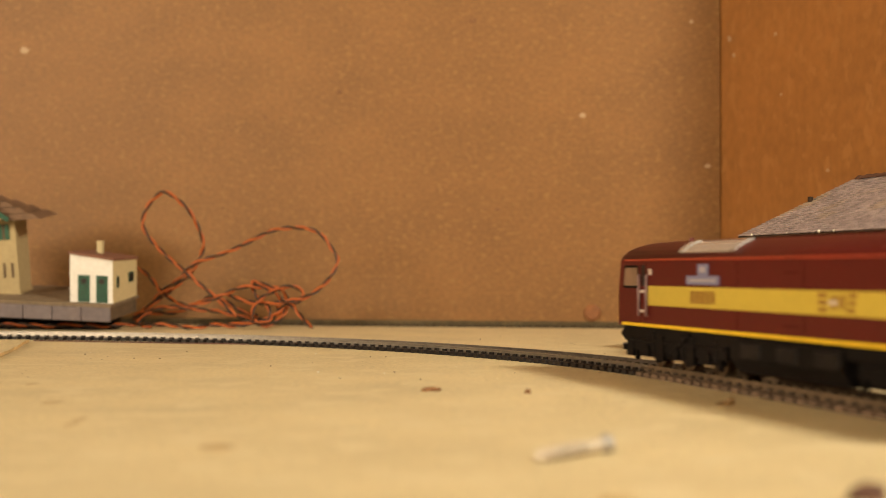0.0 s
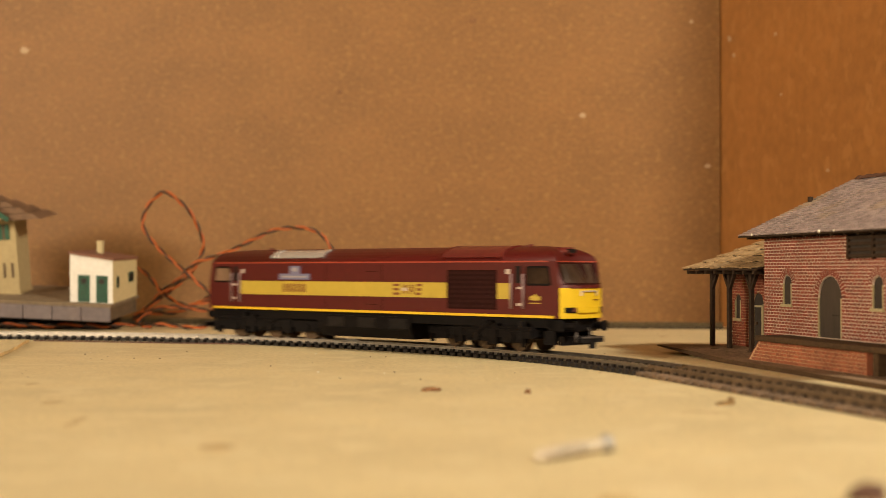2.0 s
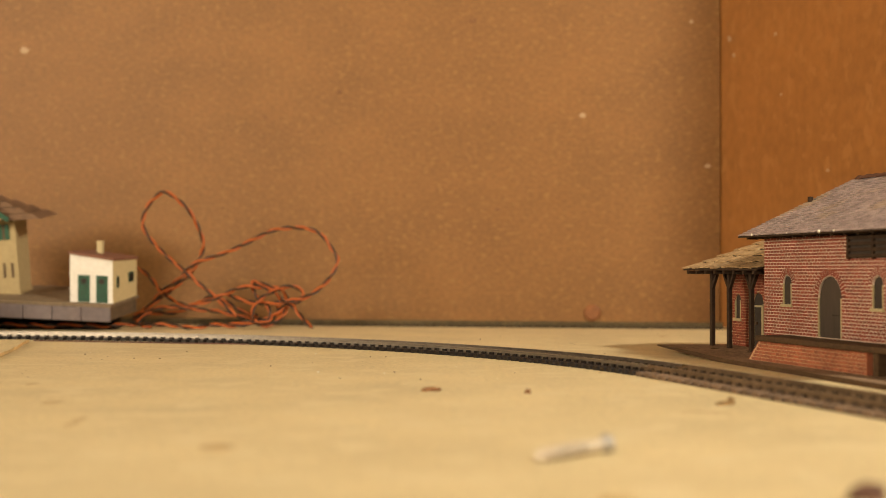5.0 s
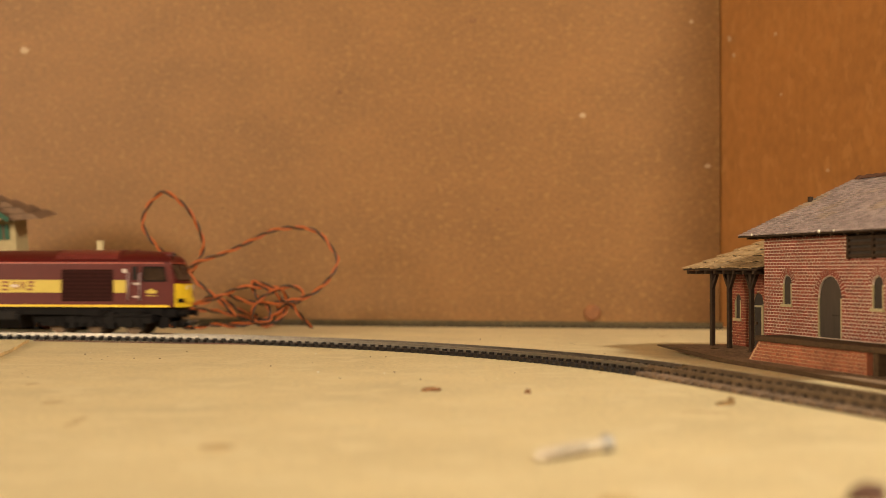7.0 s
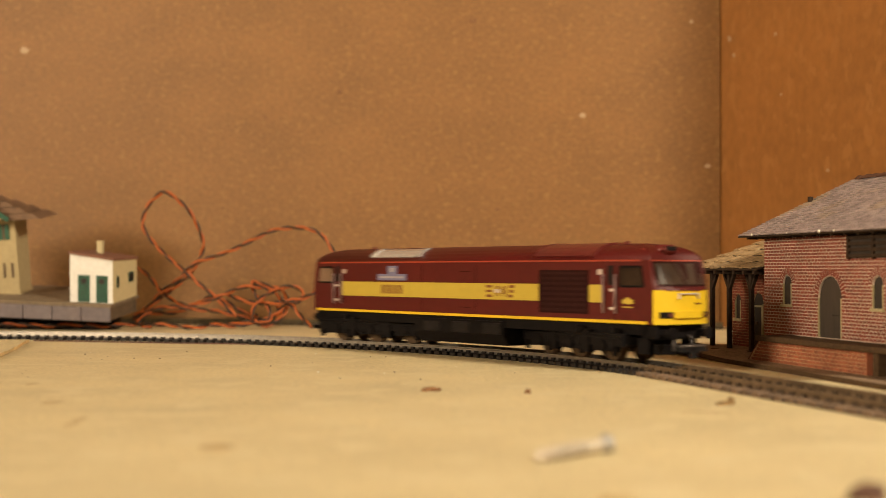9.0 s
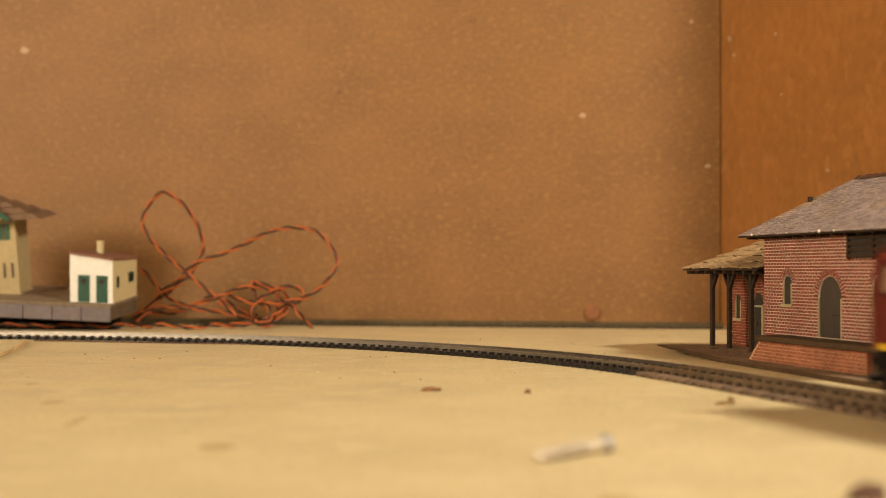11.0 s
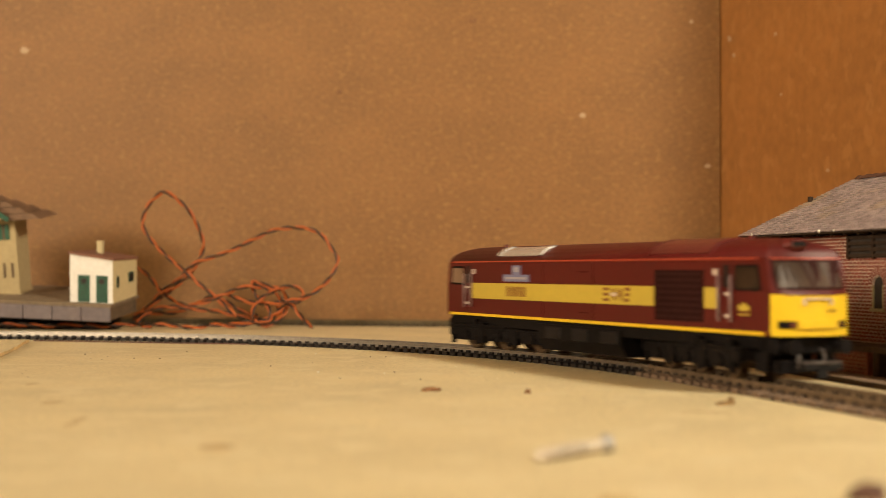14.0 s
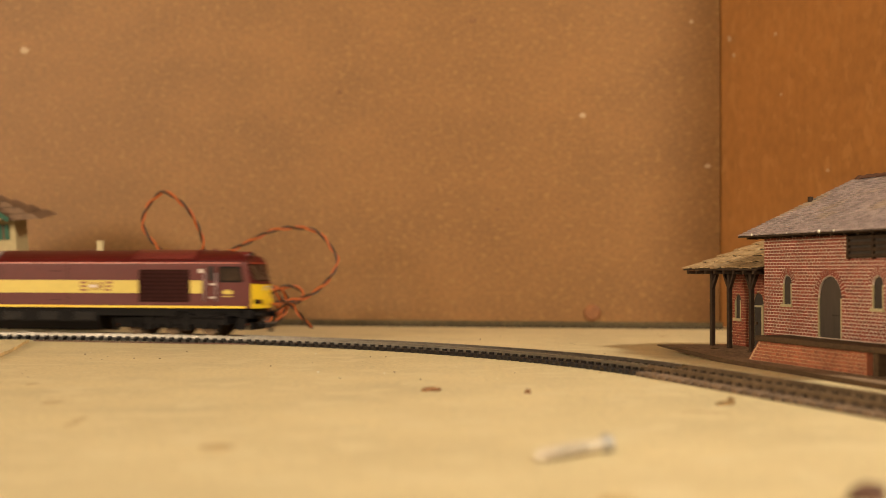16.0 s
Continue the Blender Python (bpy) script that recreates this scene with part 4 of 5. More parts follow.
def hut():
    hx, y0, w, d = -0.0008, 0.0063, 0.0323, 0.0470
    t = thing("hut", "small off-white model hut with green doors", "model hut", PLAT @ pose(hx, y0, 0.0))
    hl, hr, bl, br = 0.0352, 0.0312, 0.0318, 0.0278
    bm = bmnew()
    v = [bm.verts.new(p) for p in ((-w, 0, 0), (0, 0, 0), (0, d, 0), (-w, d, 0), (-w, 0, hl), (0, 0, hr), (0, d, br), (-w, d, bl))]
    for f in ((0, 1, 5, 4), (1, 2, 6, 5), (2, 3, 7, 6), (3, 0, 4, 7), (4, 5, 6, 7), (0, 3, 2, 1)):
        bm.faces.new([v[i] for i in f])
    part("wall", bm, MAT_HUT, t, "off-white plastered walls")
    # thin overlay: the side's shade is put into its darker cream
    bm = bmnew()
    prism(bm, [(0.0002, 0.0), (d, 0.0), (d, br), (0.0002, hr)], "x", 0.0, 0.0003)
    part("side_wall", bm, MAT_HUT_SIDE, t, "cream side wall with its shade painted in")
    bm = bmnew()
    o = 0.0012
    lo = [(-w - o, -o, hl + 0.0001), (o, -o, hr + 0.0001), (o, d + o, br + 0.0001), (-w - o, d + o, bl + 0.0001)]
    a = [bm.verts.new(p) for p in lo]
    b = [bm.verts.new((p[0], p[1], p[2] + 0.0016)) for p in lo]
    bm.faces.new(b)
    bm.faces.new(a[::-1])
    for i in range(4):
        bm.faces.new((a[i], a[(i + 1) % 4], b[(i + 1) % 4], b[i]))
    part("roof", bm, MAT_TILE, t, "flat sloping red-brown roof")
    for x0, x1 in ((-0.0260, -0.0172), (-0.0122, -0.0036)):
        bm = bmnew()
        box(bm, x0, x1, -0.0006, 0.0002, 0.0004, 0.0200)
        bevel(bm, 0.0002)
        dr = part("door", bm, MAT_GREEN, t, "dark green plank door")
        for k in (1, 2, 3):
            bm = bmnew()
            x = x0 + (x1 - x0) * k / 4
            box(bm, x - 0.0001, x + 0.0001, -0.0008, -0.0005, 0.0008, 0.0196)
            part("plank_joint", bm, MAT_DARK, dr)
        bm = bmnew()
        c = (x0 + x1) / 2
        rod(bm, (c, -0.0010, 0.0158), (c, -0.0004, 0.0158), 0.0021, 10)
        part("peep_hole", bm, MAT_DARK, dr, "round dark opening")
    for ya, yb, z0, z1 in ((0.0070, 0.0115, 0.0105, 0.0190), (0.0300, 0.0400, 0.0120, 0.0195)):
        bm = bmnew()
        box(bm, -0.0002, 0.0006, ya, yb, z0, z1)
        wn = part("window", bm, MAT_GREEN, t, "green-framed side window")
        bm = bmnew()
        box(bm, 0.0005, 0.0008, ya + 0.001, yb - 0.001, z0 + 0.001, z1 - 0.001)
        part("pane", bm, MAT_GLASS, wn)
    bm = bmnew()
    box(bm, -0.0226, -0.0186, 0.026, 0.030, 0.026, 0.0420)
    box(bm, -0.0229, -0.0183, 0.0257, 0.0303, 0.0414, 0.0424)
    part("chimney", bm, MAT_HUT_SIDE, t, "cream chimney")


def station():
    t = thing("station_building", "cream model station with green shutters and brown roof", "model building", PLAT @ pose(-0.0845, 0.034, 0.0, 0, -4.0, 9))
    w, d, h = 0.090, 0.030, 0.0570
    bm = bmnew()
    box(bm, -w, 0, 0, d, 0, h)
    wall = part("wall", bm, MAT_STATION, t, "cream plastered walls")
    rnd = random.Random(4)
    eave = (-w - 0.016, 0.0215, -0.0100, d + 0.010)
    n = 5
    for k in range(n):
        bm = bmnew()
        f0 = k / n
        ix, iy = 0.052 * f0, 0.0225 * f0
        z, dz = h - 0.0005 + 0.0230 * f0, 0.0230 / n * 0.85
        v = box(bm, eave[0] + ix, eave[1] - ix, eave[2] + iy, eave[3] - iy, z, z + dz + 0.0003)
        for q in v:                       # slope the faces of the course
            if q.co.z > z + 0.0001:
                q.co.x += 0.0066 if q.co.x < -0.03 else -0.0066
                q.co.y += 0.0033 if q.co.y < 0.01 else -0.0033
        part("roof_course", bm, MAT_STATION_ROOF, t, "brown course of the hipped roof")
    # cross gable with a green barge board
    ax = -0.0375
    bm = bmnew()
    prism(bm, [(-0.0050, h), (ax, h + 0.0225), (2 * ax + 0.0050, h)], "y", -0.0118, 0.006)
    part("gable", bm, MAT_STATION, t, "cream gable")
    for s in (1, -1):
        bm = bmnew()
        p, q = (ax + s * 0.0365, h - 0.0018), (ax, h + 0.0250)
        prism(bm, [p, q, (q[0], q[1] + 0.0034), (p[0] + s * 0.001, p[1] + 0.0034)], "y", -0.0140, -0.0118)
        part("barge_board", bm, MAT_GREEN, t, "green barge board")
    for x0, x1, mat in ((-0.0200, -0.0168, MAT_GREEN), (-0.0166, -0.0140, MAT_CORE), (-0.0138, -0.0096, MAT_GREEN), (-0.0094, -0.0080, MAT_CORE), (-0.0078, -0.0046, MAT_GREEN)):
        bm = bmnew()
        box(bm, x0, x1, -0.0009, 0.0002, 0.0415, 0.0530)
        part("shutter" if mat is MAT_GREEN else "window", bm, mat, t, "green shutter" if mat is MAT_GREEN else "dark upper window")
    for x in (-0.0110, -0.0050):
        bm = bmnew()
        box(bm, x, x + 0.0017, -0.0005, 0.0002, 0.0130, 0.0240)
        part("slit_window", bm, MAT_CORE, t, "narrow brown slit window")
    bm = bmnew()
    box(bm, -w - 0.0006, 0.0006, -0.0006, d + 0.0006, 0, 0.0022)
    part("skirting", bm, MAT_STATION, t)


platform()
hut()
station()


# ---- the tangle of twisted two-core wire ----
WIRE_RUNS = {
    "long_loop": [(-236, 1025, 9), (-225, 1023, 16), (-214, 1019, 28), (-199, 1015, 39), (-188, 1013, 50), (-164, 1015, 59), (-148, 1019, 67), (-133, 1023, 75), (-121, 1025, 78), (-105, 1025, 78), (-93, 1023, 73), (-84, 1021, 61), (-80, 1018, 53), (-84, 1015, 42), (-91, 1011, 33), (-102, 1007, 25), (-114, 1003, 22), (-129, 1003, 20), (-146, 1007, 21), (-162, 1011, 26)],
    "tall_loop": [(-154, 1001, 10), (-163, 1005, 18), (-173, 1009, 26), (-185, 1009, 36), (-194, 1010, 44), (-207, 1015, 54), (-218, 1019, 64), (-227, 1021, 75), (-229, 1021, 84), (-225, 1021, 95), (-219, 1021, 102), (-213, 1021, 106), (-204, 1023, 101), (-194, 1025, 91), (-187, 1027, 77), (-184, 1029, 65), (-187, 1031, 55), (-194, 1031, 43), (-206, 1031, 32), (-221, 1029, 20), (-233, 1027, 11)],
    "coil": [(-236, 1035, 47), (-227, 1033, 41), (-216, 1027, 29), (-206, 1021, 22), (-193, 1015, 18), (-178, 1009, 21), (-166, 1005, 26), (-154, 1005, 31), (-143, 1007, 33), (-130, 1011, 30), (-122, 1015, 22), (-119, 1011, 13), (-125, 1005, 6), (-135, 1001, 3), (-142, 999, 9), (-140, 999, 19), (-133, 1003, 26), (-121, 1011, 32), (-111, 1017, 32), (-106, 1019, 26), (-113, 1017, 19), (-126, 1015, 16)],
    "knot": [(-231, 1009, 3), (-223, 1011, 13), (-207, 1013, 17), (-188, 1015, 15), (-169, 1017, 13), (-152, 1019, 9), (-137, 1021, 7), (-126, 1023, 11), (-119, 1023, 19), (-122, 1021, 29), (-133, 1017, 33), (-144, 1015, 36), (-140, 1009, 25), (-131, 1005, 17), (-129, 1001, 8), (-135, 997, 5), (-145, 997, 6), (-161, 995, 3)],
    "tail": [(-223, 991, 3), (-207, 993, 4), (-185, 989, 2), (-169, 991, 4), (-155, 995, 3), (-141, 999, 5), (-128, 1005, 10), (-116, 1009, 19), (-108, 1005, 12), (-101, 999, 5), (-97, 995, 2)],
    "under": [(-354, 995, 3), (-332, 993, 4), (-311, 991, 4), (-289, 989, 3), (-274, 995, 4), (-252, 991, 3), (-231, 999, 4), (-216, 993, 2)],
    "back_lay": [(-239, 1035, 7), (-225, 1037, 11), (-207, 1035, 12), (-191, 1033, 18), (-179, 1029, 24), (-168, 1025, 22), (-155, 1023, 14), (-141, 1019, 10)],
}


def smooth_line(pts, step=0.0016):
    p = [Vector((q[0], q[1], q[2] * 0.981)) / 1000.0 for q in pts]
    p = [2 * p[0] - p[1]] + p + [2 * p[-1] - p[-2]]
    out = []
    for a, b, c, d in zip(p, p[1:], p[2:], p[3:]):
        n = max(2, int((c - b).length / step))
        for k in range(n):
            u = k / n
            out.append(0.5 * (2 * b + (c - a) * u + (2 * a - 5 * b + 4 * c - d) * u * u + (3 * b - a - 3 * c + d) * u ** 3))
    out.append(p[-2])
    return out


def strand(bm, line, phase, r_twist=0.00084, r=0.00086, pitch=0.021, sides=7):
    s, side, rings = 0.0, None, []
    for i, c in enumerate(line):
        tan = (line[min(i + 1, len(line) - 1)] - line[max(i - 1, 0)]).normalized()
        side = (side - tan * side.dot(tan)).normalized() if side is not None else tan.orthogonal().normalized()
        up = tan.cross(side)
        if i:
            s += (c - line[i - 1]).length
        a = phase + math.tau * s / pitch
        o = c + (side * math.cos(a) + up * math.sin(a)) * r_twist
        rings.append([bm.verts.new(o + (side * math.cos(k * math.tau / sides) + up * math.sin(k * math.tau / sides)) * r) for k in range(sides)])
    for a, b in zip(rings, rings[1:]):
        for k in range(sides):
            bm.faces.new((a[k], a[(k + 1) % sides], b[(k + 1) % sides], b[k]))
    bm.faces.new(rings[0][::-1])
    bm.faces.new(rings[-1])


def wires():
    t = thing("twisted_wire", "tangle of orange and black twisted wire on the board", "wire")
    for n, run in enumerate(WIRE_RUNS.values()):
        line = smooth_line(run)
        for name, mat, ph in (("orange_core", MAT_WIRE_ORANGE, n * 0.7), ("black_core", MAT_WIRE_BLACK, n * 0.7 + math.pi)):
            bm = bmnew()
            strand(bm, line, ph)
            part(name, bm, mat, t, "orange insulated core" if "orange" in name else "black insulated core", smooth=True)


wires()


# ---- loose things and marks on the board ----
def lump(name, at, size, mat, label, category, seed, yaw=0.0):
    bm = bmnew()
    bmesh.ops.create_icosphere(bm, subdivisions=3, radius=1.0)
    for v in bm.verts:
        k = 1 + 0.38 * noise.noise(v.co * 1.7 + Vector((seed, seed * 2.1, 0))) + 0.16 * noise.noise(v.co * 5.0 + Vector((seed, 0, seed)))
        v.co = Vector((v.co.x * size[0] * k, v.co.y * size[1] * k, max(v.co.z * size[2] * k, -size[2] * 0.55)))
    low = min(v.co.z for v in bm.verts)
    return tagged(solid(name, bm, mat, label, category, pose(at[0], at[1], -low, 0, 0, yaw)), group=category + "s on the board")


def loose_things():
    lump("wood_crumb", (-0.0040, 0.4910), (0.0036, 0.0016, 0.0010), MAT_CRUMB, "flat brown crumb of wood on the board", "crumb", 1.0)
    lump("wood_crumb", (0.0306, 0.4826), (0.0011, 0.0010, 0.0010), MAT_CRUMB, "tiny round brown crumb on the board", "crumb", 2.0)
    lump("paint_chip", (0.0690, 0.2330), (0.0013, 0.0012, 0.0005), MAT_PLATE_LINE, "small pale lilac chip of paint", "crumb", 8.0)
    lump("dark_lump", (0.0818, 0.2580), (0.0037, 0.0036, 0.0022), MAT_CRUMB_DARK, "dark purple-brown lump of scrap", "crumb", 3.0)
    lump("wood_crumb", (0.0330, 0.2530), (0.0035, 0.0020, 0.0009), MAT_STAIN, "pale yellow-brown shaving on the board", "crumb", 6.0)
    lump("twig_scrap", (0.0930, 0.4415), (0.0032, 0.0010, 0.0009), MAT_TWIG, "bent brown scrap of twig", "crumb", 4.0, 15)
    lump("twig_scrap", (0.0955, 0.4450), (0.0010, 0.0014, 0.0015), MAT_TWIG, "short brown scrap of twig", "crumb", 5.0, 40)
    for at, size, seed in (((-0.0562, 0.3343), (0.0040, 0.0050, 0.00012), 7.0), ((-0.107, 0.395), (0.0018, 0.006, 0.00010), 9.0),
                           ((0.0830, 0.4200), (0.0080, 0.0015, 0.00010), 10.0), ((-0.1587, 0.519), (0.0022, 0.0050, 0.00008), 11.0),
                           ((-0.1300, 0.446), (0.0030, 0.0060, 0.00008), 13.0),
                           ((-0.1060, 0.383), (0.0016, 0.0060, 0.00008), 14.0), ((0.1489, 0.905), (0.0035, 0.0040, 0.00015), 15.0)):
        lump("stain", at, size, MAT_STAIN if seed in (7.0, 10.0) else MAT_STAIN_FAINT, "faint brown stain on the board", "stain", seed)
    # a thin dark line in front of the bend, added as a chain of rods
    bm = bmnew()
    run = [(-0.2537, 0.8330), (-0.2150, 0.8215), (-0.1647, 0.8070), (-0.1250, 0.7985), (-0.0878, 0.7885)]
    for (x0, y0), (x1, y1) in zip(run, run[1:]):
        rod(bm, (x0, y0, 0.0003), (x1, y1, 0.0004), 0.00045, 6)
    solid("thread", bm, MAT_CRUMB_DARK, "thin dark brown line along the board", "thread")
    # the screw
    a, b = Vector((0.0212, 0.3060, 0.0017)), Vector((0.0402, 0.3262, 0.0022))
    u = (b - a).normalized()
    m = Matrix.Translation(a) @ u.to_track_quat("X", "Z").to_matrix().to_4x4()
    t = thing("screw", "pale zinc screw lying on the board", "screw", m)
    ln = (b - a).length
    bm = bmnew()
    rod(bm, (0, 0, 0), (0.004, 0, 0), 0.0007, 12, 0.0014)
    rod(bm, (0.004, 0, 0), (ln - 0.001, 0, 0), 0.0014, 12)
    for k in range(14):
        x = 0.002 + k * 0.0012
        rod(bm, (x, 0, 0), (x + 0.0004, 0, 0), 0.0017, 12)
    part("shank", bm, MAT_ZINC, t, "pale threaded shank")
    bm = bmnew()
    rod(bm, (ln - 0.0028, 0, 0), (ln - 0.0006, 0, 0), 0.0014, 14, 0.0025)
    rod(bm, (ln - 0.0006, 0, 0), (ln, 0, 0), 0.0025, 14, 0.0022)
    part("head", bm, MAT_ZINC_DARK, t, "darker grey screw head", smooth=False)
    # grit
    rnd = random.Random(12)
    white = [(-0.044, 0.769), (-0.067, 0.707), (-0.054, 0.581), (0.034, 0.686), (0.006, 0.614), (-0.025, 0.574), (0.125, 0.629)]
    black = [(-0.042, 0.547), (-0.021, 0.580), (-0.009, 0.541), (-0.154, 0.669), (-0.141, 0.668), (-0.037, 0.683), (-0.029, 0.683), (0.056, 0.620),
             (-0.187, 0.701), (-0.138, 0.723), (0.024, 0.862), (-0.079, 0.616)]
    for name, spots, mat, label, extra in (("white_grit", white, MAT_FLECK, "scattered white specks of filler on the board", 90),
                                           ("dark_grit", black, MAT_CRUMB_DARK, "scattered dark specks on the board", 80)):
        bm = bmnew()
        items = [(x, y, 0.00043) for x, y in spots] + [(rnd.uniform(-0.24, 0.17), rnd.uniform(0.42, 0.98), rnd.uniform(0.00010, 0.00028)) for _ in range(extra)]
        for x, y, r in items:
            m = Matrix.Translation((x, y, r * 0.5)) @ Matrix.Rotation(rnd.uniform(0, 3), 4, "Z") @ Matrix.Diagonal((r * rnd.uniform(0.8, 1.8), r, r * 0.7, 1))
            bmesh.ops.create_icosphere(bm, subdivisions=1, radius=1.0, matrix=m)
        solid(name, bm, mat, label, "grit", kind="stuff")
    # rubble on the base plate of the shed
    for x, y, r, seed in ((-0.060, 0.004, 0.0013, 21.0), (-0.052, 0.006, 0.0020, 22.0), (-0.030, 0.002, 0.0012, 23.0), (-0.072, 0.010, 0.0010, 24.0)):
        p = SHED @ Vector((x, y, 0.0023))
        ob = lump("rubble", (p.x, p.y), (r * 1.4, r, r * 0.6), MAT_LEDGE, "brown crumb of rubble on the base plate", "crumb", seed)
        ob.location.z += 0.0022
    # thin loose board with a raw edge
    bm = bmnew()
    edge = [(-0.2510, 0.8140), (-0.2470, 0.7900), (-0.2375, 0.7500), (-0.2295, 0.7100), (-0.2219, 0.6710), (-0.1880, 0.5000)]
    fine = []
    for (x0, y0), (x1, y1) in zip(edge, edge[1:]):
        for k in range(10):
            u = k / 10
            fine.append((x0 + (x1 - x0) * u + rnd.uniform(-0.0007, 0.0007), y0 + (y1 - y0) * u))
    prism(bm, fine + [(-0.19, 0.50), (-0.90, 0.50), (-0.90, 0.8140)], "z", 0.0003, 0.0020)
    ob = solid("loose_board", bm, MAT_FLOOR, "thin pale board with a rough raw edge", "board")
    ob.data.materials.append(MAT_EDGE)
    for p in ob.data.polygons:
        if abs(p.normal.z) < 0.5:
            p.material_index = 1
    # wooden plug in the back panel
    back = pose(CORNER[0], CORNER[1], 0, 0, 0, WALL_YAW)
    bm = bmnew()
    rod(bm, (-0.1025, 0.0, 0.0106), (-0.1025, -0.0016, 0.0106), 0.0066, 24)
    rod(bm, (-0.1025, -0.0016, 0.0106), (-0.1025, -0.0026, 0.0106), 0.0066, 24, 0.0052)
    solid("wooden_plug", bm, MAT_KNOB, "round orange wooden plug on the back panel", "plug", back)
    # flecks and scuffs on the panels
    side = pose(CORNER[0], CORNER[1], 0, 0, 0, SIDE_YAW)
    for name, spots, mat, m, label in (
            ("paint_fleck", ((-0.5855, 0.232, 0.0030), (-0.1105, 0.170, 0.0022), (-0.0110, 0.128, 0.0020), (-0.0235, 0.244, 0.0016)), MAT_WALL_FLECK, back, "pale paint fleck on the back panel"),
            ("dark_knot", ((-0.1995, 0.249, 0.0028), (-0.3105, 0.192, 0.0020), (-0.1795, 0.094, 0.0018), (-0.3735, 0.172, 0.0014)), MAT_CRUMB, back, "dark speck on the back panel"),
            ("paint_fleck", ((0.0750, 0.221, 0.0016), (0.0125, 0.227, 0.0020), (0.0180, 0.214, 0.0018), (0.1380, 0.115, 0.0014), (0.0820, 0.175, 0.0012), (0.0105, 0.2290, 0.0013)), MAT_WALL_FLECK, side, "pale paint scuff on the side panel")):
        for x, z, r in spots:
            bm = bmnew()
            mm = Matrix.Translation((x, -0.0001, z)) @ Matrix.Diagonal((r * 1.2, 0.0004, r * 0.9, 1))
            bmesh.ops.create_icosphere(bm, subdivisions=2, radius=1.0, matrix=mm)
            for v in bm.verts:
                k = 1 + 0.5 * noise.noise(v.co * 700)
                v.co.x, v.co.z = x + (v.co.x - x) * k, z + (v.co.z - z) * k
            tagged(solid(name, bm, mat, label, "mark", m), group="marks on the panels")


loose_things()


# ---- lamps of the room ----
def lamp_body(at, r, label):
    t = thing("room_lamp", label + " on a long rod", "lamp", pose(*at))
    bm = bmnew()
    rod(bm, (0, 0, 0.03), (0, 0, 0.07), r * 0.4, 24)
    rod(bm, (0, 0, 0.07), (0, 0, 1.6 - at[2]), 0.006, 8)
    rod(bm, (0, 0, 0.02), (0, 0, 0.03), r, 32)
    part("shell", bm, MAT_LAMP_SHELL, t)


lamp_body(LAMP_AT, 0.13, "hanging white work lamp")
lamp_body(SECOND_AT, 0.34, "round white hanging lamp")


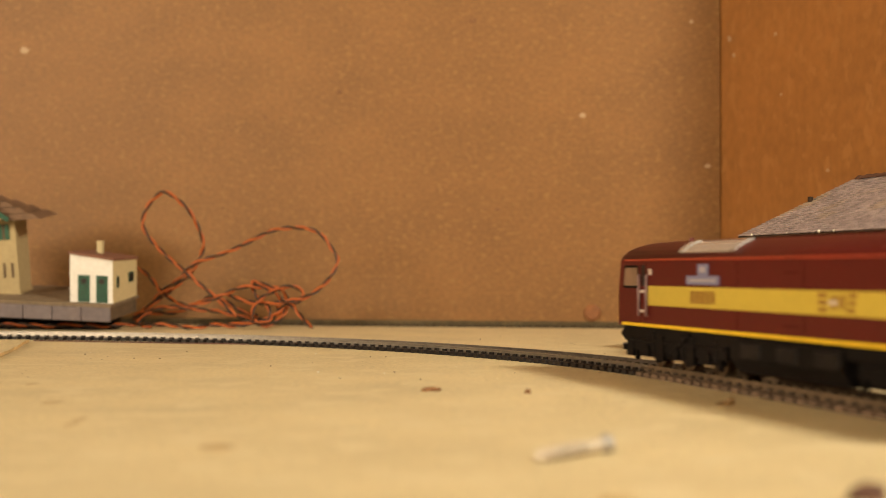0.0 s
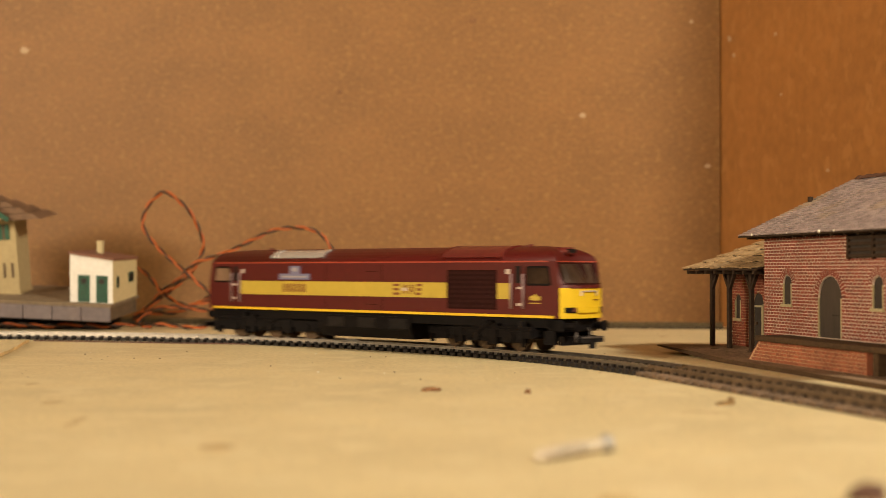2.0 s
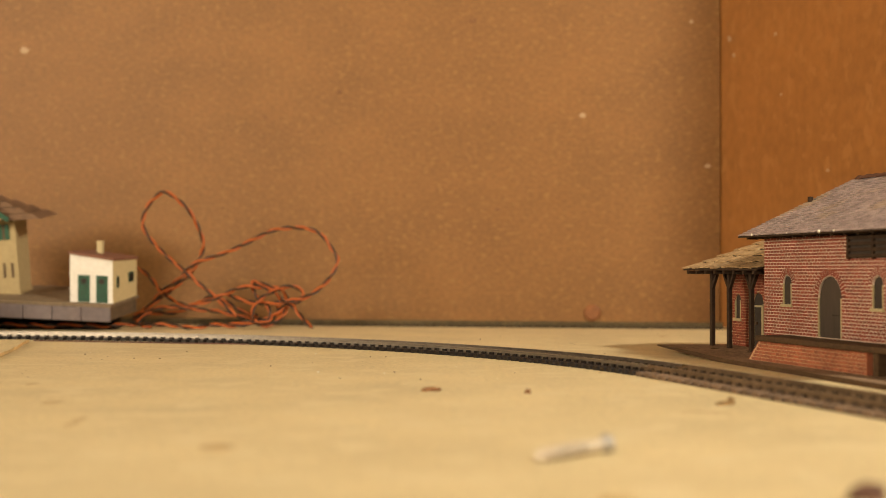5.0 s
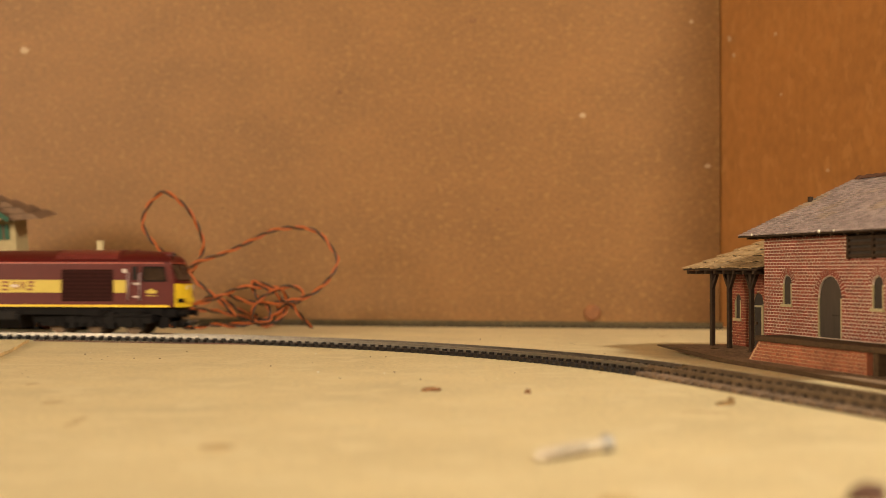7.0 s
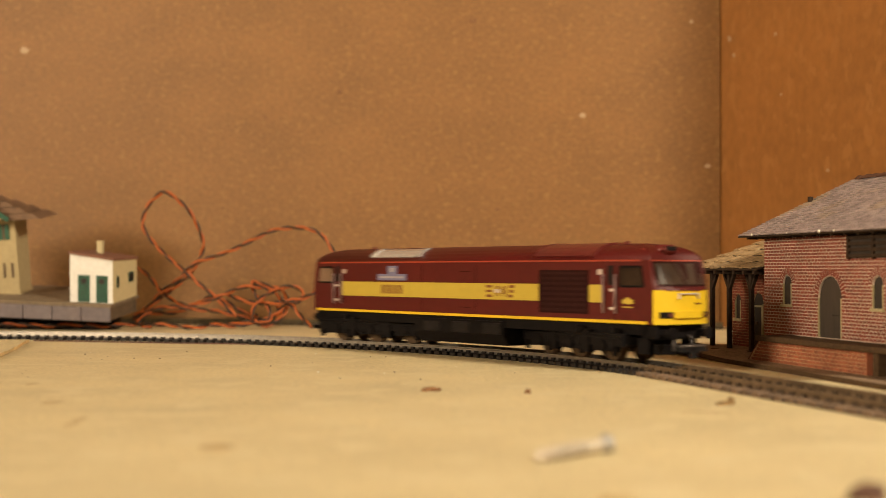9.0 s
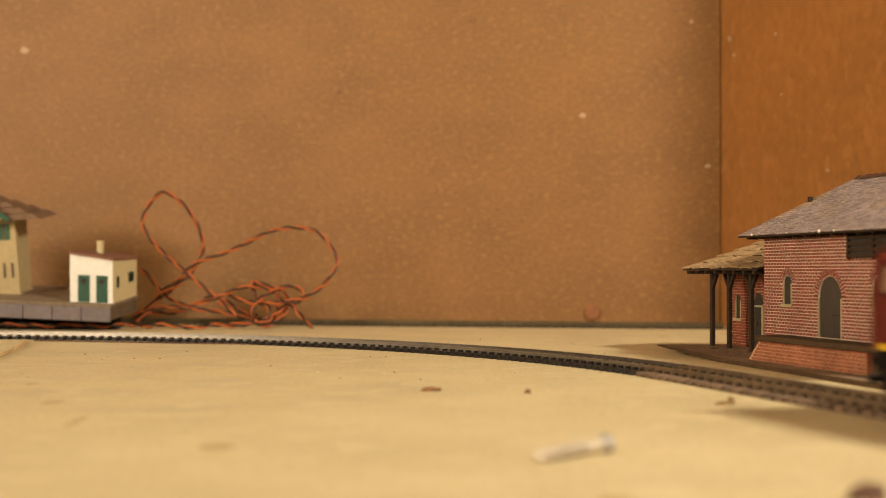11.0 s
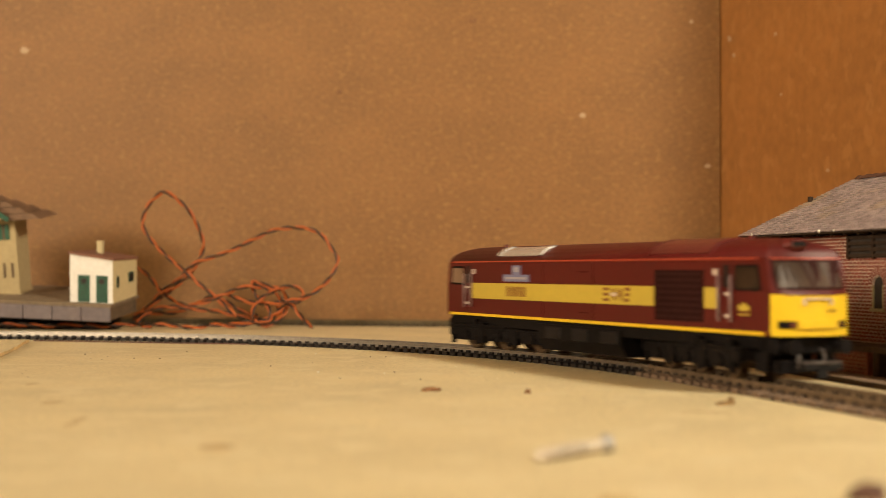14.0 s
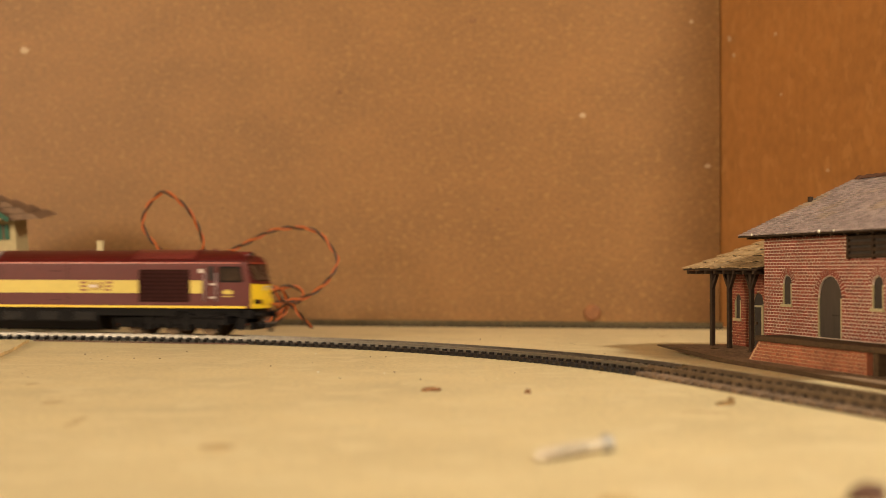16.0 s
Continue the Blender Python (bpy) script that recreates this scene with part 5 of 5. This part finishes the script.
# ---- bricks, one by one ----
def bricks():
    ops = OPENINGS + [LOUVRE]
    made = {}
    rest = bmnew()
    for x, z, w in brick_field(WALL_L, WALL_R, 0.0143 - 8 * 0.00148, 0.0143 + 31 * 0.00148, 0.0031, 0.00148, 0.00046, ops, 0.0028):
        if z < 0.0143 and x > 0.022:
            continue
        if x < 0.0235:
            key = round(w * 20000)
            if key not in made:
                bm = bmnew()
                box(bm, -w / 2, w / 2, -0.00012, 0.0003, -0.00057, 0.00057)
                bevel(bm, 0.00006)
                made[key] = mesh_of("brick", bm, MAT_BRICK)
            piece("brick", made[key], SHED_WALL, pose(x, FACE, z))
        else:
            box(rest, x - w / 2, x + w / 2, FACE - 0.00012, FACE + 0.0003, z - 0.00057, z + 0.00057)
    tagged(part("bricks", rest, MAT_BRICK_MANY, SHED_WALL), kind="stuff")
    # arch stones on end round the heads
    vous = {}
    for kind, a, b, sill, top in OPENINGS:
        r, c = (b - a) / 2, (a + b) / 2
        n = 21 if kind == "door" else 13
        w = math.pi * (r + 0.0004) / n - 0.00030
        if kind not in vous:
            bm = bmnew()
            v = box(bm, -w / 2, w / 2, -0.00018, 0.0003, 0.0002, 0.0033)
            for q in v:
                if q.co.z > 0.002:
                    q.co.x *= 1.0 + 0.0022 / r
            bevel(bm, 0.0001)
            vous[kind] = mesh_of("arch_brick", bm, MAT_BRICK)
        for k in range(n):
            ang = math.pi * (k + 0.5) / n
            m = Matrix.Translation((c, FACE, top - r)) @ Matrix.Rotation(math.pi / 2 - ang, 4, "Y") @ Matrix.Translation((0, 0, r))
            piece("arch_brick", vous[kind], SHED_WALL, m)
    bm = bmnew()
    for x, z, w in brick_field(0.0090, 0.1120, 0.0022, 0.0116, 0.0034, 0.00157, 0.0004, []):
        if x - w / 2 > 0.0078 + (z + 0.0004 - 0.002) * 1.22:
            box(bm, x - w / 2, x + w / 2, PLINTH_Y + 0.00028, PLINTH_Y + 0.0008, z - 0.00063, z + 0.00063)
    tagged(part("bricks", bm, MAT_PLINTH, SHED_PLINTH), kind="stuff")


bricks()


# ---- what moves ----
def loco_pose(s):
    x1, y1, _ = track_point(s + 0.083)
    x0, y0, _ = track_point(s - 0.083)
    yaw = math.atan2(y1 - y0, x1 - x0)
    mx, my = (x0 + x1) / 2, (y0 + y1) / 2
    return pose(mx - XC * math.cos(yaw), my - XC * math.sin(yaw), -BODY_DROP, 0, 0, math.degrees(yaw)), yaw


RUN = [(0.0, 0.6773), (0.5, 0.6070), (1.0, 0.5173), (1.5, 0.4303), (2.0, 0.3357), (2.5, 0.2453), (3.0, 0.1445), (3.5, 0.0510),
       (4.0, -0.0485), (4.5, -0.1419), (5.0, -0.1969), (5.25, -0.2029), (5.5, -0.1969), (6.0, -0.1419), (6.5, -0.0494), (7.0, 0.0353),
       (7.5, 0.1207), (8.0, 0.2178), (8.5, 0.3130), (9.0, 0.4148), (9.5, 0.5141), (10.0, 0.6191), (10.5, 0.7361), (11.0, 0.8631),
       (11.25, 0.9251), (11.5, 0.9641), (11.75, 0.9691), (12.0, 0.9321), (12.5, 0.8257), (13.0, 0.7210), (13.5, 0.6264), (14.0, 0.5199), (14.5, 0.4203),
       (15.0, 0.3098), (15.5, 0.2048), (16.0, 0.0913)]


def run_at(t):
    for (t0, s0), (t1, s1) in zip(RUN, RUN[1:]):
        if t <= t1:
            return s0 + (s1 - s0) * (t - t0) / (t1 - t0)
    return RUN[-1][1]


def motions():
    walk(LOCO, [(t, loco_pose(s)[0]) for t, s in RUN])
    for bog, e in BOGIES:
        walk(bog, [(t, pose(XC + e * 0.083, 0, BODY_DROP, 0, 0, math.degrees(track_point(s + e * 0.083)[2] - loco_pose(s)[1]))) for t, s in RUN])
    for w, k in WHEELS:
        walk(w, [(i / 30, pose(k * 0.0265, 0, RAIL_TOP + 0.0069, 0, math.degrees(run_at(i / 30) / 0.0069) % 360.0, 0)) for i in range(481)])


motions()
